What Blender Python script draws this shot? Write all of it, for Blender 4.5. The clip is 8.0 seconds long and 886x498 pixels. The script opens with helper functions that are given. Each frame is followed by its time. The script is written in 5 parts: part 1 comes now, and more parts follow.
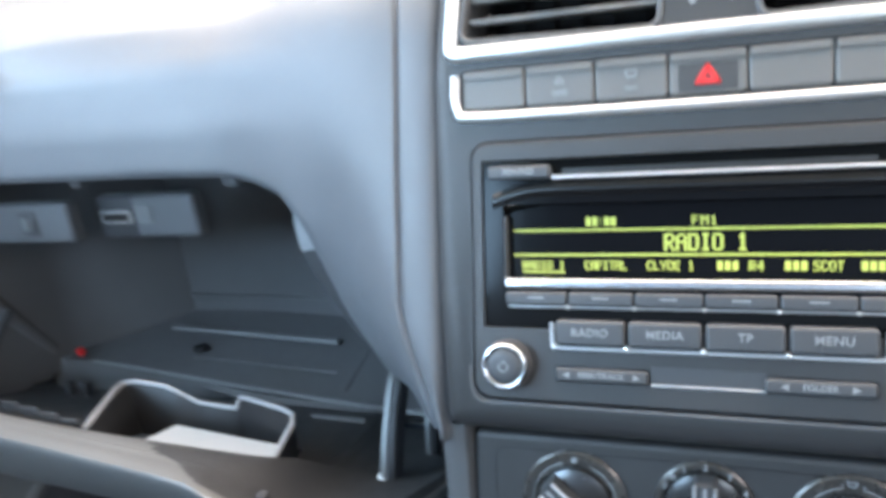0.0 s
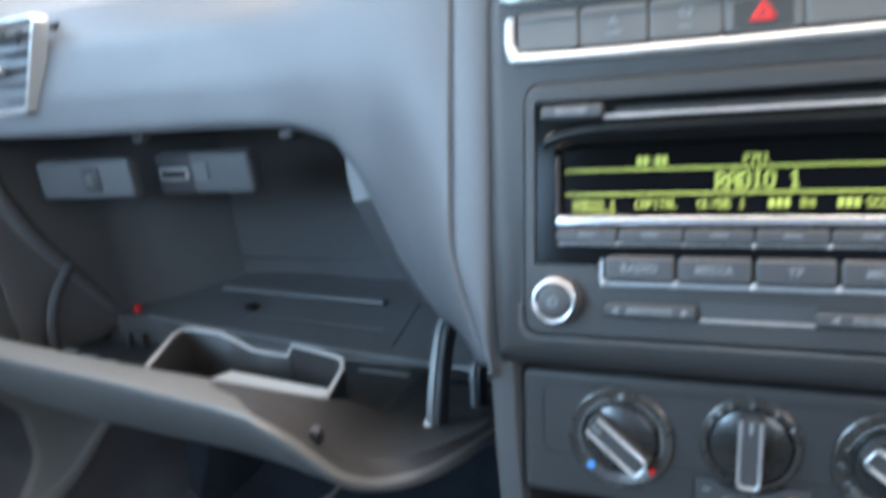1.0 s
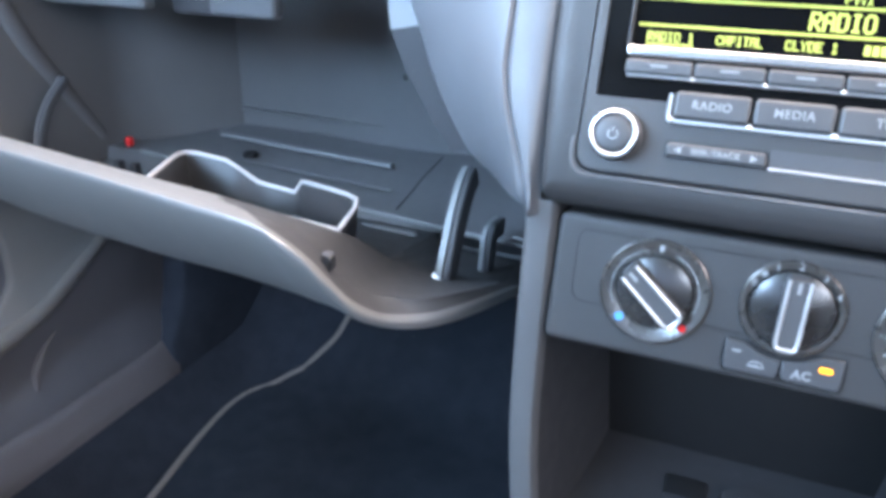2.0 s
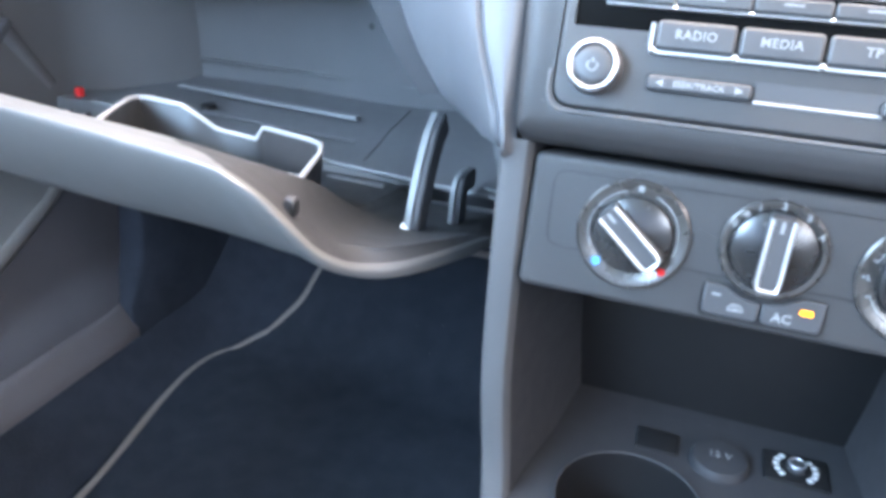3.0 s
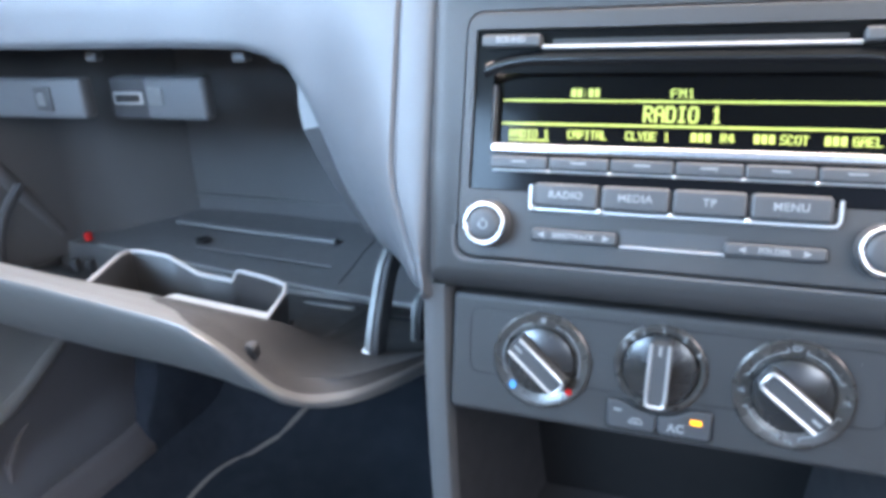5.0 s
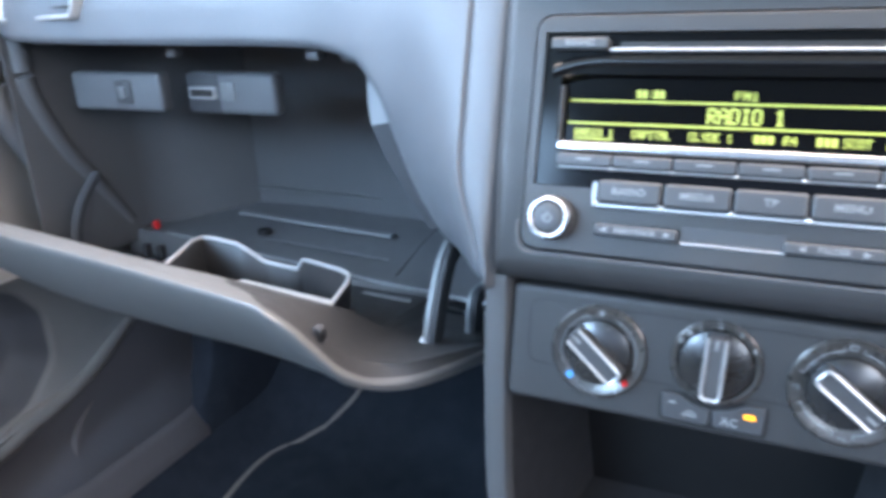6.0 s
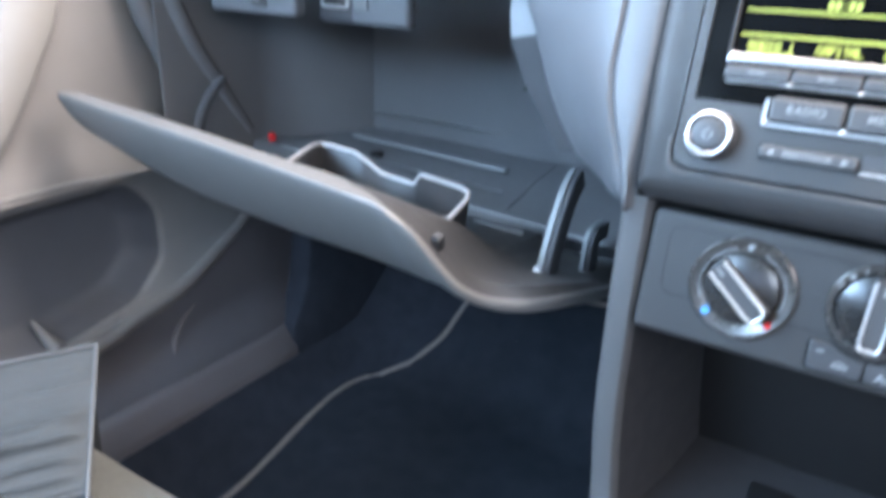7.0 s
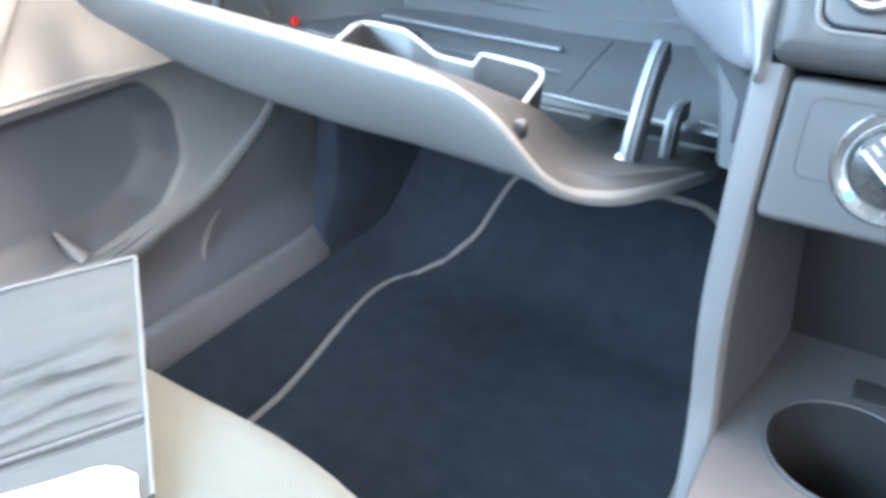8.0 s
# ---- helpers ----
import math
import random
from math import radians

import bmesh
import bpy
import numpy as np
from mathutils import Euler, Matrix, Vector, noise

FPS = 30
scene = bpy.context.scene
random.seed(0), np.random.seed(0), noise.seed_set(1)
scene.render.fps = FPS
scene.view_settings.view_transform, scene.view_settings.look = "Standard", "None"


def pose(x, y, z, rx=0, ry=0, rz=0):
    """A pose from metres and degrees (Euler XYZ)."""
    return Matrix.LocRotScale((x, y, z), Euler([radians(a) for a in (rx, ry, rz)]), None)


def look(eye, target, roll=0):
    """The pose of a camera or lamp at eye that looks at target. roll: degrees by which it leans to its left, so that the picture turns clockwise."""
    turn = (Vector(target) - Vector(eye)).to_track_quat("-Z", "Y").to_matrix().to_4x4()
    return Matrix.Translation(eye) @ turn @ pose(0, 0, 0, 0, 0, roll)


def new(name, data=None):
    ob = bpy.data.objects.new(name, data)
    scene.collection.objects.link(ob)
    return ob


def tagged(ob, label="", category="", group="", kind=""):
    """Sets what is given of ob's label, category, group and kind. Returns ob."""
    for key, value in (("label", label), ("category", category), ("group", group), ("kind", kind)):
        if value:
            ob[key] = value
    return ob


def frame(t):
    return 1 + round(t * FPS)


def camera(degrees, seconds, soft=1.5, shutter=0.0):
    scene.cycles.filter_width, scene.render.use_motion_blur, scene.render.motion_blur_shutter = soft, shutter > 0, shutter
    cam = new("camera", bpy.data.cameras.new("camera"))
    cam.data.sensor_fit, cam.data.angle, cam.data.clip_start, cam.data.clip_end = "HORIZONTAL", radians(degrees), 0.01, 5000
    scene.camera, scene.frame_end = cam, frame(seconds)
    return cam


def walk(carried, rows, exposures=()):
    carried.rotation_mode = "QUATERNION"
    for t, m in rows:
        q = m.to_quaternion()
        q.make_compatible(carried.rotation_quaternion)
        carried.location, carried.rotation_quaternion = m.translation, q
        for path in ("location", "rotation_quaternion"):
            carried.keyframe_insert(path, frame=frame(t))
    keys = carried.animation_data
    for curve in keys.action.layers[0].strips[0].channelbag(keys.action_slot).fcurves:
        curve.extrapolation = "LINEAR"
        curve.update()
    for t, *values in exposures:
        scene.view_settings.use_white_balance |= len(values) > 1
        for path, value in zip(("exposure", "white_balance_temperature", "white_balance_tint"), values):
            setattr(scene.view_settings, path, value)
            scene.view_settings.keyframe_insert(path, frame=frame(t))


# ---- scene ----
cam = camera(62.6, 8.0, soft=4.0, shutter=0.5)
PATH = [
    (0, (0.004, -0.32, 0.772), (-0.686, 1.457, 0.169), -7.0),
    (0.1, (0.016, -0.342, 0.774), (-0.722, 1.439, 0.24), -7.3),
    (0.3, (0.046, -0.366, 0.788), (-0.726, 1.419, 0.32), -8.1),
    (0.5, (0.044, -0.363, 0.781), (-0.729, 1.423, 0.322), -8.3),
    (0.7, (0.029, -0.357, 0.771), (-0.751, 1.417, 0.278), -8.1),
    (0.8, (0.019, -0.353, 0.769), (-0.768, 1.408, 0.24), -8.1),
    (1, (0.001, -0.341, 0.75), (-0.786, 1.391, 0.133), -7.1),
    (1.2, (-0.021, -0.343, 0.727), (-0.804, 1.366, 0.043), -4.7),
    (1.5, (-0.039, -0.347, 0.71), (-0.8, 1.344, -0.039), -1.8),
    (1.7, (-0.037, -0.352, 0.703), (-0.777, 1.337, -0.072), -0.3),
    (2, (-0.038, -0.351, 0.692), (-0.734, 1.339, -0.122), 1.2),
    (2.2, (-0.045, -0.349, 0.686), (-0.715, 1.339, -0.153), 1.8),
    (3.3, (-0.041, -0.335, 0.669), (-0.618, 1.364, -0.213), 2.0),
    (3.5, (-0.03, -0.331, 0.689), (-0.613, 1.383, -0.161), 1.2),
    (3.7, (-0.011, -0.342, 0.714), (-0.604, 1.391, -0.088), 0.3),
    (4, (0.011, -0.347, 0.714), (-0.603, 1.399, -0.045), -0.9),
    (4.5, (0.008, -0.353, 0.72), (-0.662, 1.386, -0.006), -2.3),
    (4.7, (0.015, -0.353, 0.724), (-0.666, 1.386, 0.01), -2.7),
    (5.8, (0.03, -0.372, 0.729), (-0.754, 1.336, 0.045), -3.1),
    (6, (0.019, -0.379, 0.728), (-0.788, 1.317, 0.04), -2.5),
    (6.5, (0.003, -0.399, 0.722), (-0.938, 1.229, 0.043), 0.9),
    (6.6, (0.003, -0.403, 0.72), (-0.972, 1.206, 0.04), 1.1),
    (6.8, (-0.001, -0.411, 0.709), (-1.021, 1.16, 0.008), 1.0),
    (7, (-0.01, -0.387, 0.687), (-0.998, 1.174, -0.079), 1.6),
    (7.2, (-0.047, -0.385, 0.674), (-0.988, 1.152, -0.194), 1.9),
    (7.4, (-0.071, -0.39, 0.665), (-1.011, 1.1, -0.281), 1.5),
    (7.5, (-0.073, -0.388, 0.665), (-1.016, 1.081, -0.311), 1.2),
    (7.7, (-0.076, -0.384, 0.662), (-1.015, 1.063, -0.35), 0.4),
    (8, (-0.078, -0.371, 0.663), (-0.997, 1.08, -0.362), -0.4),
]
walk(cam, [(t, look(eye, target, roll)) for t, eye, target, roll in PATH], [(0.0, 1.25, 7200, 16), (0.5, 0.95, 7050, 15), (1.0, 0.95, 7100, 15), (1.5, 1.76, 6800, 20), (2.0, 2.05, 6850, 21), (2.7, 2.3, 6950, 21), (3.5, 2.6, 7050, 20), (4.0, 2.05, 6950, 20), (4.5, 1.85, 6950, 20), (6.0, 1.7, 6850, 20), (6.5, 1.82, 6850, 19), (7.0, 1.95, 6900, 19), (7.5, 2.75, 7100, 16), (8.0, 3.15, 7200, 16)])

# ---- world, sun, window light ----
world = bpy.data.worlds.new("sky")
scene.world = world
world.use_nodes = True
wn = world.node_tree.nodes
sky = wn.new("ShaderNodeTexSky")
sky.sky_type, sky.sun_disc = "NISHITA", False
sky.sun_elevation, sky.sun_rotation = radians(70), radians(95)
wn["Background"].inputs["Strength"].default_value = 0.14
world.node_tree.links.new(sky.outputs["Color"], wn["Background"].inputs["Color"])

sun_data = bpy.data.lights.new("sun", "SUN")
sun_data.energy, sun_data.angle, sun_data.color = 5.0, radians(0.5), (1.0, 0.95, 0.86)
sun = new("sun", sun_data)
sun.matrix_world = look((0.36, -0.25, 1.0), (0, 0, 0))


def window_light(name, eye, target, sx, sy, watts, colour):
    d = bpy.data.lights.new(name, "AREA")
    d.shape, d.size, d.size_y, d.energy, d.color = "RECTANGLE", sx, sy, watts, colour
    ob = new(name, d)
    ob.matrix_world = look(eye, target)
    return ob


window_light("windscreen_light", (0, 0.07, 1.145), (0, -0.42, 0.56), 1.15, 0.38, 9.0, (1.0, 0.95, 0.88))
window_light("side_window_light", (-0.735, -0.33, 0.985), (0, 0.05, 0.6), 0.96, 0.36, 5.6, (0.41, 0.70, 1.0))
window_light("driver_window_light", (0.73, -0.5, 1.04), (0, -0.2, 0.6), 0.9, 0.30, 1.3, (1.0, 0.92, 0.83))
window_light("rear_side_light", (-0.73, -1.12, 1.03), (0.05, 0.1, 0.62), 0.6, 0.28, 7.8, (0.36, 0.66, 1.0))
window_light("rear_driver_side_light", (0.73, -1.12, 1.03), (-0.1, 0.1, 0.62), 0.6, 0.28, 3.05, (0.62, 0.82, 1.0))


# ---- helpers of this scene ----
def thing(name, label, category, m=None, group="", kind=""):
    ob = new(name)
    ob.empty_display_size = 0.02
    if m is not None:
        ob.matrix_basis = m
    return tagged(ob, label, category, group, kind)


def part(name, bm, material, parent, label="", smooth=True, m=None):
    """Links a bmesh (or a mesh) as one mesh object under a thing or a part."""
    if isinstance(bm, bmesh.types.BMesh):
        bmesh.ops.recalc_face_normals(bm, faces=bm.faces)
        me = bpy.data.meshes.new(name)
        bm.to_mesh(me)
        bm.free()
    else:
        me = bm
    if smooth and len(me.polygons):
        me.polygons.foreach_set("use_smooth", [True] * len(me.polygons))
        me.set_sharp_from_angle(angle=radians(38))
    me.materials.clear()
    me.materials.append(material)
    ob = new(name, me)
    ob.parent = parent
    if m is not None:
        ob.matrix_basis = m
    if label:
        ob["label"] = label
    return ob


def lone(name, bm, material, label, category, kind="", smooth=True, m=None):
    ob = part(name, bm, material, None, "", smooth, m)
    return tagged(ob, label, category, "", kind)


def lerp(a, b, t):
    return a + (b - a) * t


def smooth01(t):
    t = min(max(t, 0.0), 1.0)
    return t * t * (3 - 2 * t)


def table(pairs, x):
    """A value between the rows of a short table."""
    if x <= pairs[0][0]:
        return pairs[0][1]
    for (x0, y0), (x1, y1) in zip(pairs, pairs[1:]):
        if x <= x1:
            return lerp(y0, y1, (x - x0) / (x1 - x0))
    return pairs[-1][1]


def curve_points(points, n=8, closed=False):
    """A Catmull-Rom curve through a few points."""
    p = [Vector(q) for q in points]
    out = []
    count = len(p) if closed else len(p) - 1
    for i in range(count):
        if closed:
            a, b, c, d = p[i - 1], p[i], p[(i + 1) % len(p)], p[(i + 2) % len(p)]
        else:
            a, b, c, d = p[max(i - 1, 0)], p[i], p[i + 1], p[min(i + 2, len(p) - 1)]
        for k in range(n):
            t = k / n
            out.append(0.5 * ((2 * b) + (c - a) * t + (2 * a - 5 * b + 4 * c - d) * t * t + (3 * b - a - 3 * c + d) * t ** 3))
    if not closed:
        out.append(p[-1])
    return out


def loft(bm, rows, closed_u=False, closed_v=False):
    """A sheet through rows of points."""
    grid = [[bm.verts.new(q) for q in row] for row in rows]
    nr, nc = len(grid), len(grid[0])
    for i in range(nr if closed_v else nr - 1):
        for j in range(nc if closed_u else nc - 1):
            a, b = grid[i][j], grid[i][(j + 1) % nc]
            c, d = grid[(i + 1) % nr][(j + 1) % nc], grid[(i + 1) % nr][j]
            if len({a, b, c, d}) == 4:
                bm.faces.new((a, b, c, d))
    return grid


def sheet(rows, thick=0.0):
    bm = bmesh.new()
    loft(bm, rows)
    if thick:
        bmesh.ops.recalc_face_normals(bm, faces=bm.faces)
        bmesh.ops.solidify(bm, geom=bm.faces[:], thickness=thick)
    return bm


def box(cx, cy, cz, sx, sy, sz, bevel=0.0, seg=2, bm=None):
    out = bm or bmesh.new()
    made = bmesh.ops.create_cube(out, size=1.0, matrix=Matrix.Translation((cx, cy, cz)) @ Matrix.Diagonal((sx, sy, sz, 1)))
    if bevel:
        edges = {e for v in made["verts"] for e in v.link_edges}
        bmesh.ops.bevel(out, geom=list(edges), offset=bevel, segments=seg, profile=0.5, affect="EDGES")
    return out


def rounded(points, radius, n=5):
    """A polygon with rounded corners, in two dimensions. radius: one number or one for each corner."""
    out = []
    k = len(points)
    rr = radius if isinstance(radius, (list, tuple)) else [radius] * k
    for i in range(k):
        p, a, b = Vector(points[i]), Vector(points[i - 1]), Vector(points[(i + 1) % k])
        da, db = (a - p).normalized(), (b - p).normalized()
        half = da.angle(db) / 2
        r = min(rr[i] / math.tan(half), (a - p).length * 0.49, (b - p).length * 0.49)
        s, e = p + da * r, p + db * r
        for j in range(n + 1):
            t = j / n
            out.append((1 - t) ** 2 * s + 2 * t * (1 - t) * p + t * t * e)
    return out


def rect(u0, v0, u1, v1):
    return [(u0, v0), (u1, v0), (u1, v1), (u0, v1)]


def inset(points, d):
    """Moves a closed outline inwards (counter-clockwise outlines)."""
    k = len(points)
    out = []
    for i in range(k):
        a, p, b = points[i - 1], points[i], points[(i + 1) % k]
        t = (Vector(b) - Vector(a))
        t = t.normalized() if t.length > 1e-9 else Vector((1, 0))
        out.append(Vector(p) + Vector((-t.y, t.x)) * d)
    return out


def prism(points, w0, w1, edge=0.0, bm=None):
    """An outline in u, v drawn out from w0 to w1, with a chamfered and rounded front edge."""
    out = bm or bmesh.new()
    levels = [(points, w0)]
    if edge:
        for k in range(4):
            a = k / 3 * math.pi / 2
            levels.append((inset(points, edge * (1 - math.cos(a))), w1 - edge + edge * math.sin(a)))
        levels.append((inset(points, edge * 1.25), w1))
    else:
        levels.append((points, w1))
    rows = [[(p[0], p[1], w) for p in pts] for pts, w in levels]
    grid = loft(out, rows, closed_u=True)
    out.faces.new(grid[0])
    out.faces.new(grid[-1])
    return out


def ring_band(points, width, w0, w1, edge=0.0015):
    """A closed band of the given width inside an outline, raised from w0 to w1 with rounded edges."""
    bm = bmesh.new()
    prof = [(0, w0), (0, w1 - edge), (edge * 0.4, w1 - edge * 0.3), (edge, w1), (width - edge, w1), (width - edge * 0.4, w1 - edge * 0.3), (width, w1 - edge), (width, w0)]
    loft(bm, [[(p[0], p[1], w) for p in inset(points, d)] for d, w in prof], closed_u=True)
    return bm


def lathe(profile, seg=40, cx=0.0, cy=0.0, bm=None, closed=True):
    """Turns (radius, w) about the w axis."""
    out = bm or bmesh.new()
    rows = [[(cx + r * math.cos(2 * math.pi * k / seg), cy + r * math.sin(2 * math.pi * k / seg), w) for k in range(seg)] for r, w in profile]
    grid = loft(out, rows, closed_u=True)
    if profile[-1][0] > 1e-6:
        out.faces.new(grid[-1])
    if closed and profile[0][0] > 1e-6:
        out.faces.new(grid[0])
    return out


def tube(points, radius, sides=8, flat=1.0, bm=None, closed=False):
    out = bm or bmesh.new()
    p = [Vector(q) for q in points]
    rows = []
    up = Vector((0, 0, 1))
    for i, q in enumerate(p):
        if closed:
            t = (p[(i + 1) % len(p)] - p[i - 1]).normalized()
        else:
            t = (p[min(i + 1, len(p) - 1)] - p[max(i - 1, 0)]).normalized()
        side = t.cross(up)
        side = side.normalized() if side.length > 1e-4 else Vector((1, 0, 0))
        nor = side.cross(t).normalized()
        r = radius(i / max(len(p) - 1, 1)) if callable(radius) else radius
        rows.append([q + side * (r * math.cos(2 * math.pi * k / sides)) + nor * (r * flat * math.sin(2 * math.pi * k / sides)) for k in range(sides)])
    grid = loft(out, rows, closed_u=True, closed_v=closed)
    if not closed:
        out.faces.new(grid[0])
        out.faces.new(grid[-1])
    return out


def arc_band(cx, cy, r0, r1, a0, a1, w, n=16, thick=0.0004):
    """A thin flat arc on a face, angles in degrees."""
    bm = bmesh.new()
    rows = []
    for r, ww in ((r0, w), (r0, w + thick), (r1, w + thick), (r1, w)):
        rows.append([(cx + r * math.cos(radians(lerp(a0, a1, k / n))), cy + r * math.sin(radians(lerp(a0, a1, k / n))), ww) for k in range(n + 1)])
    loft(bm, rows, closed_v=True)
    return bm


def carve(bm, cutters):
    """The solid bm with the cutters taken away, as a mesh."""
    def temp(b):
        bmesh.ops.recalc_face_normals(b, faces=b.faces)
        me = bpy.data.meshes.new("solid")
        b.to_mesh(me)
        b.free()
        return new("solid", me)
    body = temp(bm)
    tools = [temp(c) for c in cutters]
    for t in tools:
        mod = body.modifiers.new("cut", "BOOLEAN")
        mod.operation, mod.object, mod.solver = "DIFFERENCE", t, "EXACT"
    deps = bpy.context.evaluated_depsgraph_get()
    deps.update()
    me = bpy.data.meshes.new_from_object(body.evaluated_get(deps))
    for o in (body, *tools):
        bpy.data.objects.remove(o)
    return me


def letters(text, size, u, v, w, align="CENTER", bold=0.0, wide=1.0, depth=0.0003):
    """Raised lettering in the built-in font, as a mesh in the plane of a face."""
    cu = bpy.data.curves.new("letters", "FONT")
    cu.body, cu.size, cu.align_x, cu.align_y, cu.extrude, cu.offset = text, size, align, "CENTER", depth, bold
    cu.resolution_u, cu.space_character = 3, 1.08
    ob = new("letters", cu)
    deps = bpy.context.evaluated_depsgraph_get()
    deps.update()
    me = bpy.data.meshes.new_from_object(ob.evaluated_get(deps))
    bpy.data.objects.remove(ob)
    me.transform(Matrix.Translation((u, v, w)) @ Matrix.Diagonal((wide, 1, 1, 1)))
    return me


GLYPHS = {
    "R": "11110 10001 10001 11110 10100 10010 10001", "A": "01110 10001 10001 11111 10001 10001 10001", "D": "11110 10001 10001 10001 10001 10001 11110",
    "I": "01110 00100 00100 00100 00100 00100 01110", "O": "01110 10001 10001 10001 10001 10001 01110", "1": "00100 01100 00100 00100 00100 00100 01110",
    "C": "01110 10001 10000 10000 10000 10001 01110", "P": "11110 10001 10001 11110 10000 10000 10000", "T": "11111 00100 00100 00100 00100 00100 00100",
    "L": "10000 10000 10000 10000 10000 10000 11111", "Y": "10001 10001 01010 00100 00100 00100 00100", "E": "11111 10000 10000 11110 10000 10000 11111",
    "4": "00010 00110 01010 10010 11111 00010 00010", "S": "01111 10000 10000 01110 00001 00001 11110", "G": "01110 10001 10000 10111 10001 10001 01111",
    "F": "11111 10000 10000 11110 10000 10000 10000", "M": "10001 11011 10101 10101 10001 10001 10001",
}


def dot_letters(text, u0, u1, v0, v1, w, fat=1.35):
    """Display writing built of small lit cells, five by seven to a character, between u0 and u1."""
    pu, pv = (u1 - u0) / (6 * len(text) - 1), (v1 - v0) / 7
    bm = bmesh.new()
    for i, letter in enumerate(text):
        for r, row in enumerate(GLYPHS.get(letter, "").split()):
            for c, cell in enumerate(row):
                if cell == "1":
                    box(u0 + (6 * i + c + 0.5) * pu, v1 - (r + 0.5) * pv, w, pu * fat, pv * 1.02, 0.0005, bm=bm)
    return bm


def face_frame(x, y, z, lean):
    """The pose of a face that leans back: its x to the right, its y up along the face, its z out towards the seats."""
    return pose(x, y, z, 90 - lean, 0, 0)


# ---- materials ----
def material(name, colour, rough=0.5, metal=0.0, grain=0.0, grain_scale=900.0, vary=0.12, vary_scale=14.0, spec=0.5, coat=0.0, sheen=0.0, emit=None, power=0.0, rough_vary=0.1, dust=0.0):
    m = bpy.data.materials.new(name)
    m.use_nodes = True
    nt = m.node_tree
    b = nt.nodes["Principled BSDF"]
    b.inputs["Roughness"].default_value = rough
    b.inputs["Metallic"].default_value = metal
    b.inputs["Specular IOR Level"].default_value = spec
    b.inputs["Coat Weight"].default_value = coat
    b.inputs["Sheen Weight"].default_value = sheen
    co = nt.nodes.new("ShaderNodeTexCoord")
    big = nt.nodes.new("ShaderNodeTexNoise")
    big.inputs["Scale"].default_value, big.inputs["Detail"].default_value = vary_scale, 6
    nt.links.new(co.outputs["Object"], big.inputs["Vector"])
    mix = nt.nodes.new("ShaderNodeMix")
    mix.data_type = "RGBA"
    mix.inputs["A"].default_value = (*[c * (1 - vary) for c in colour], 1)
    mix.inputs["B"].default_value = (*[min(c * (1 + vary), 1) for c in colour], 1)
    nt.links.new(big.outputs["Fac"], mix.inputs["Factor"])
    base = mix.outputs["Result"]
    if dust:
        speck = nt.nodes.new("ShaderNodeTexVoronoi")
        speck.inputs["Scale"].default_value = 150.0
        nt.links.new(co.outputs["Object"], speck.inputs["Vector"])
        less = nt.nodes.new("ShaderNodeMath")
        less.operation = "LESS_THAN"
        less.inputs[1].default_value = dust
        nt.links.new(speck.outputs["Distance"], less.inputs[0])
        over = nt.nodes.new("ShaderNodeMix")
        over.data_type = "RGBA"
        over.inputs["B"].default_value = (0.30, 0.29, 0.27, 1)
        nt.links.new(less.outputs[0], over.inputs["Factor"])
        nt.links.new(base, over.inputs["A"])
        base = over.outputs["Result"]
    nt.links.new(base, b.inputs["Base Color"])
    if rough_vary:
        fine = nt.nodes.new("ShaderNodeTexNoise")
        fine.inputs["Scale"].default_value, fine.inputs["Detail"].default_value = vary_scale * 6, 4
        nt.links.new(co.outputs["Object"], fine.inputs["Vector"])
        rng = nt.nodes.new("ShaderNodeMapRange")
        rng.inputs["To Min"].default_value = max(rough - rough_vary, 0.02)
        rng.inputs["To Max"].default_value = min(rough + rough_vary, 1)
        nt.links.new(fine.outputs["Fac"], rng.inputs["Value"])
        nt.links.new(rng.outputs["Result"], b.inputs["Roughness"])
    if grain:
        vor = nt.nodes.new("ShaderNodeTexVoronoi")
        vor.inputs["Scale"].default_value = grain_scale
        nt.links.new(co.outputs["Object"], vor.inputs["Vector"])
        bump = nt.nodes.new("ShaderNodeBump")
        bump.inputs["Strength"].default_value, bump.inputs["Distance"].default_value = grain, 0.0006
        nt.links.new(vor.outputs["Distance"], bump.inputs["Height"])
        nt.links.new(bump.outputs["Normal"], b.inputs["Normal"])
    if emit:
        b.inputs["Emission Color"].default_value = (*emit, 1)
        b.inputs["Emission Strength"].default_value = power
    return m


DASH = material("soft_touch_dash", (0.102, 0.108, 0.118), 0.42, grain=0.25, grain_scale=1100)
FASCIA = material("fascia_plastic", (0.037, 0.037, 0.038), 0.47, grain=0.18, grain_scale=1500, dust=0.03)
LID = material("lid_plastic", (0.108, 0.107, 0.106), 0.44, grain=0.06, grain_scale=1200, rough_vary=0.04, spec=1.0)
# lid plastic darkened for the weaker light on its inner side
LID_SHADED = material("lid_shaded_plastic", (0.042, 0.042, 0.044), 0.6, grain=0.3, grain_scale=900, spec=0.3)
LINER = material("liner_plastic", (0.102, 0.102, 0.106), 0.55, grain=0.2, grain_scale=1000, spec=0.3)
LOWER = material("lower_plastic", (0.088, 0.089, 0.092), 0.45, grain=0.2, grain_scale=1200)
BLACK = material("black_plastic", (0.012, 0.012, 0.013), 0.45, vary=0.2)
GLOSS = material("gloss_black", (0.004, 0.004, 0.0045), 0.12, vary=0.1, rough_vary=0.04, spec=0.12, dust=0.02)
HOOD = material("hood_gloss", (0.004, 0.004, 0.0045), 0.24, vary=0.1, rough_vary=0.04, spec=0.5)
POLISHED = material("polished_trim", (0.56, 0.56, 0.57), 0.24, metal=1.0, vary=0.05, rough_vary=0.05)
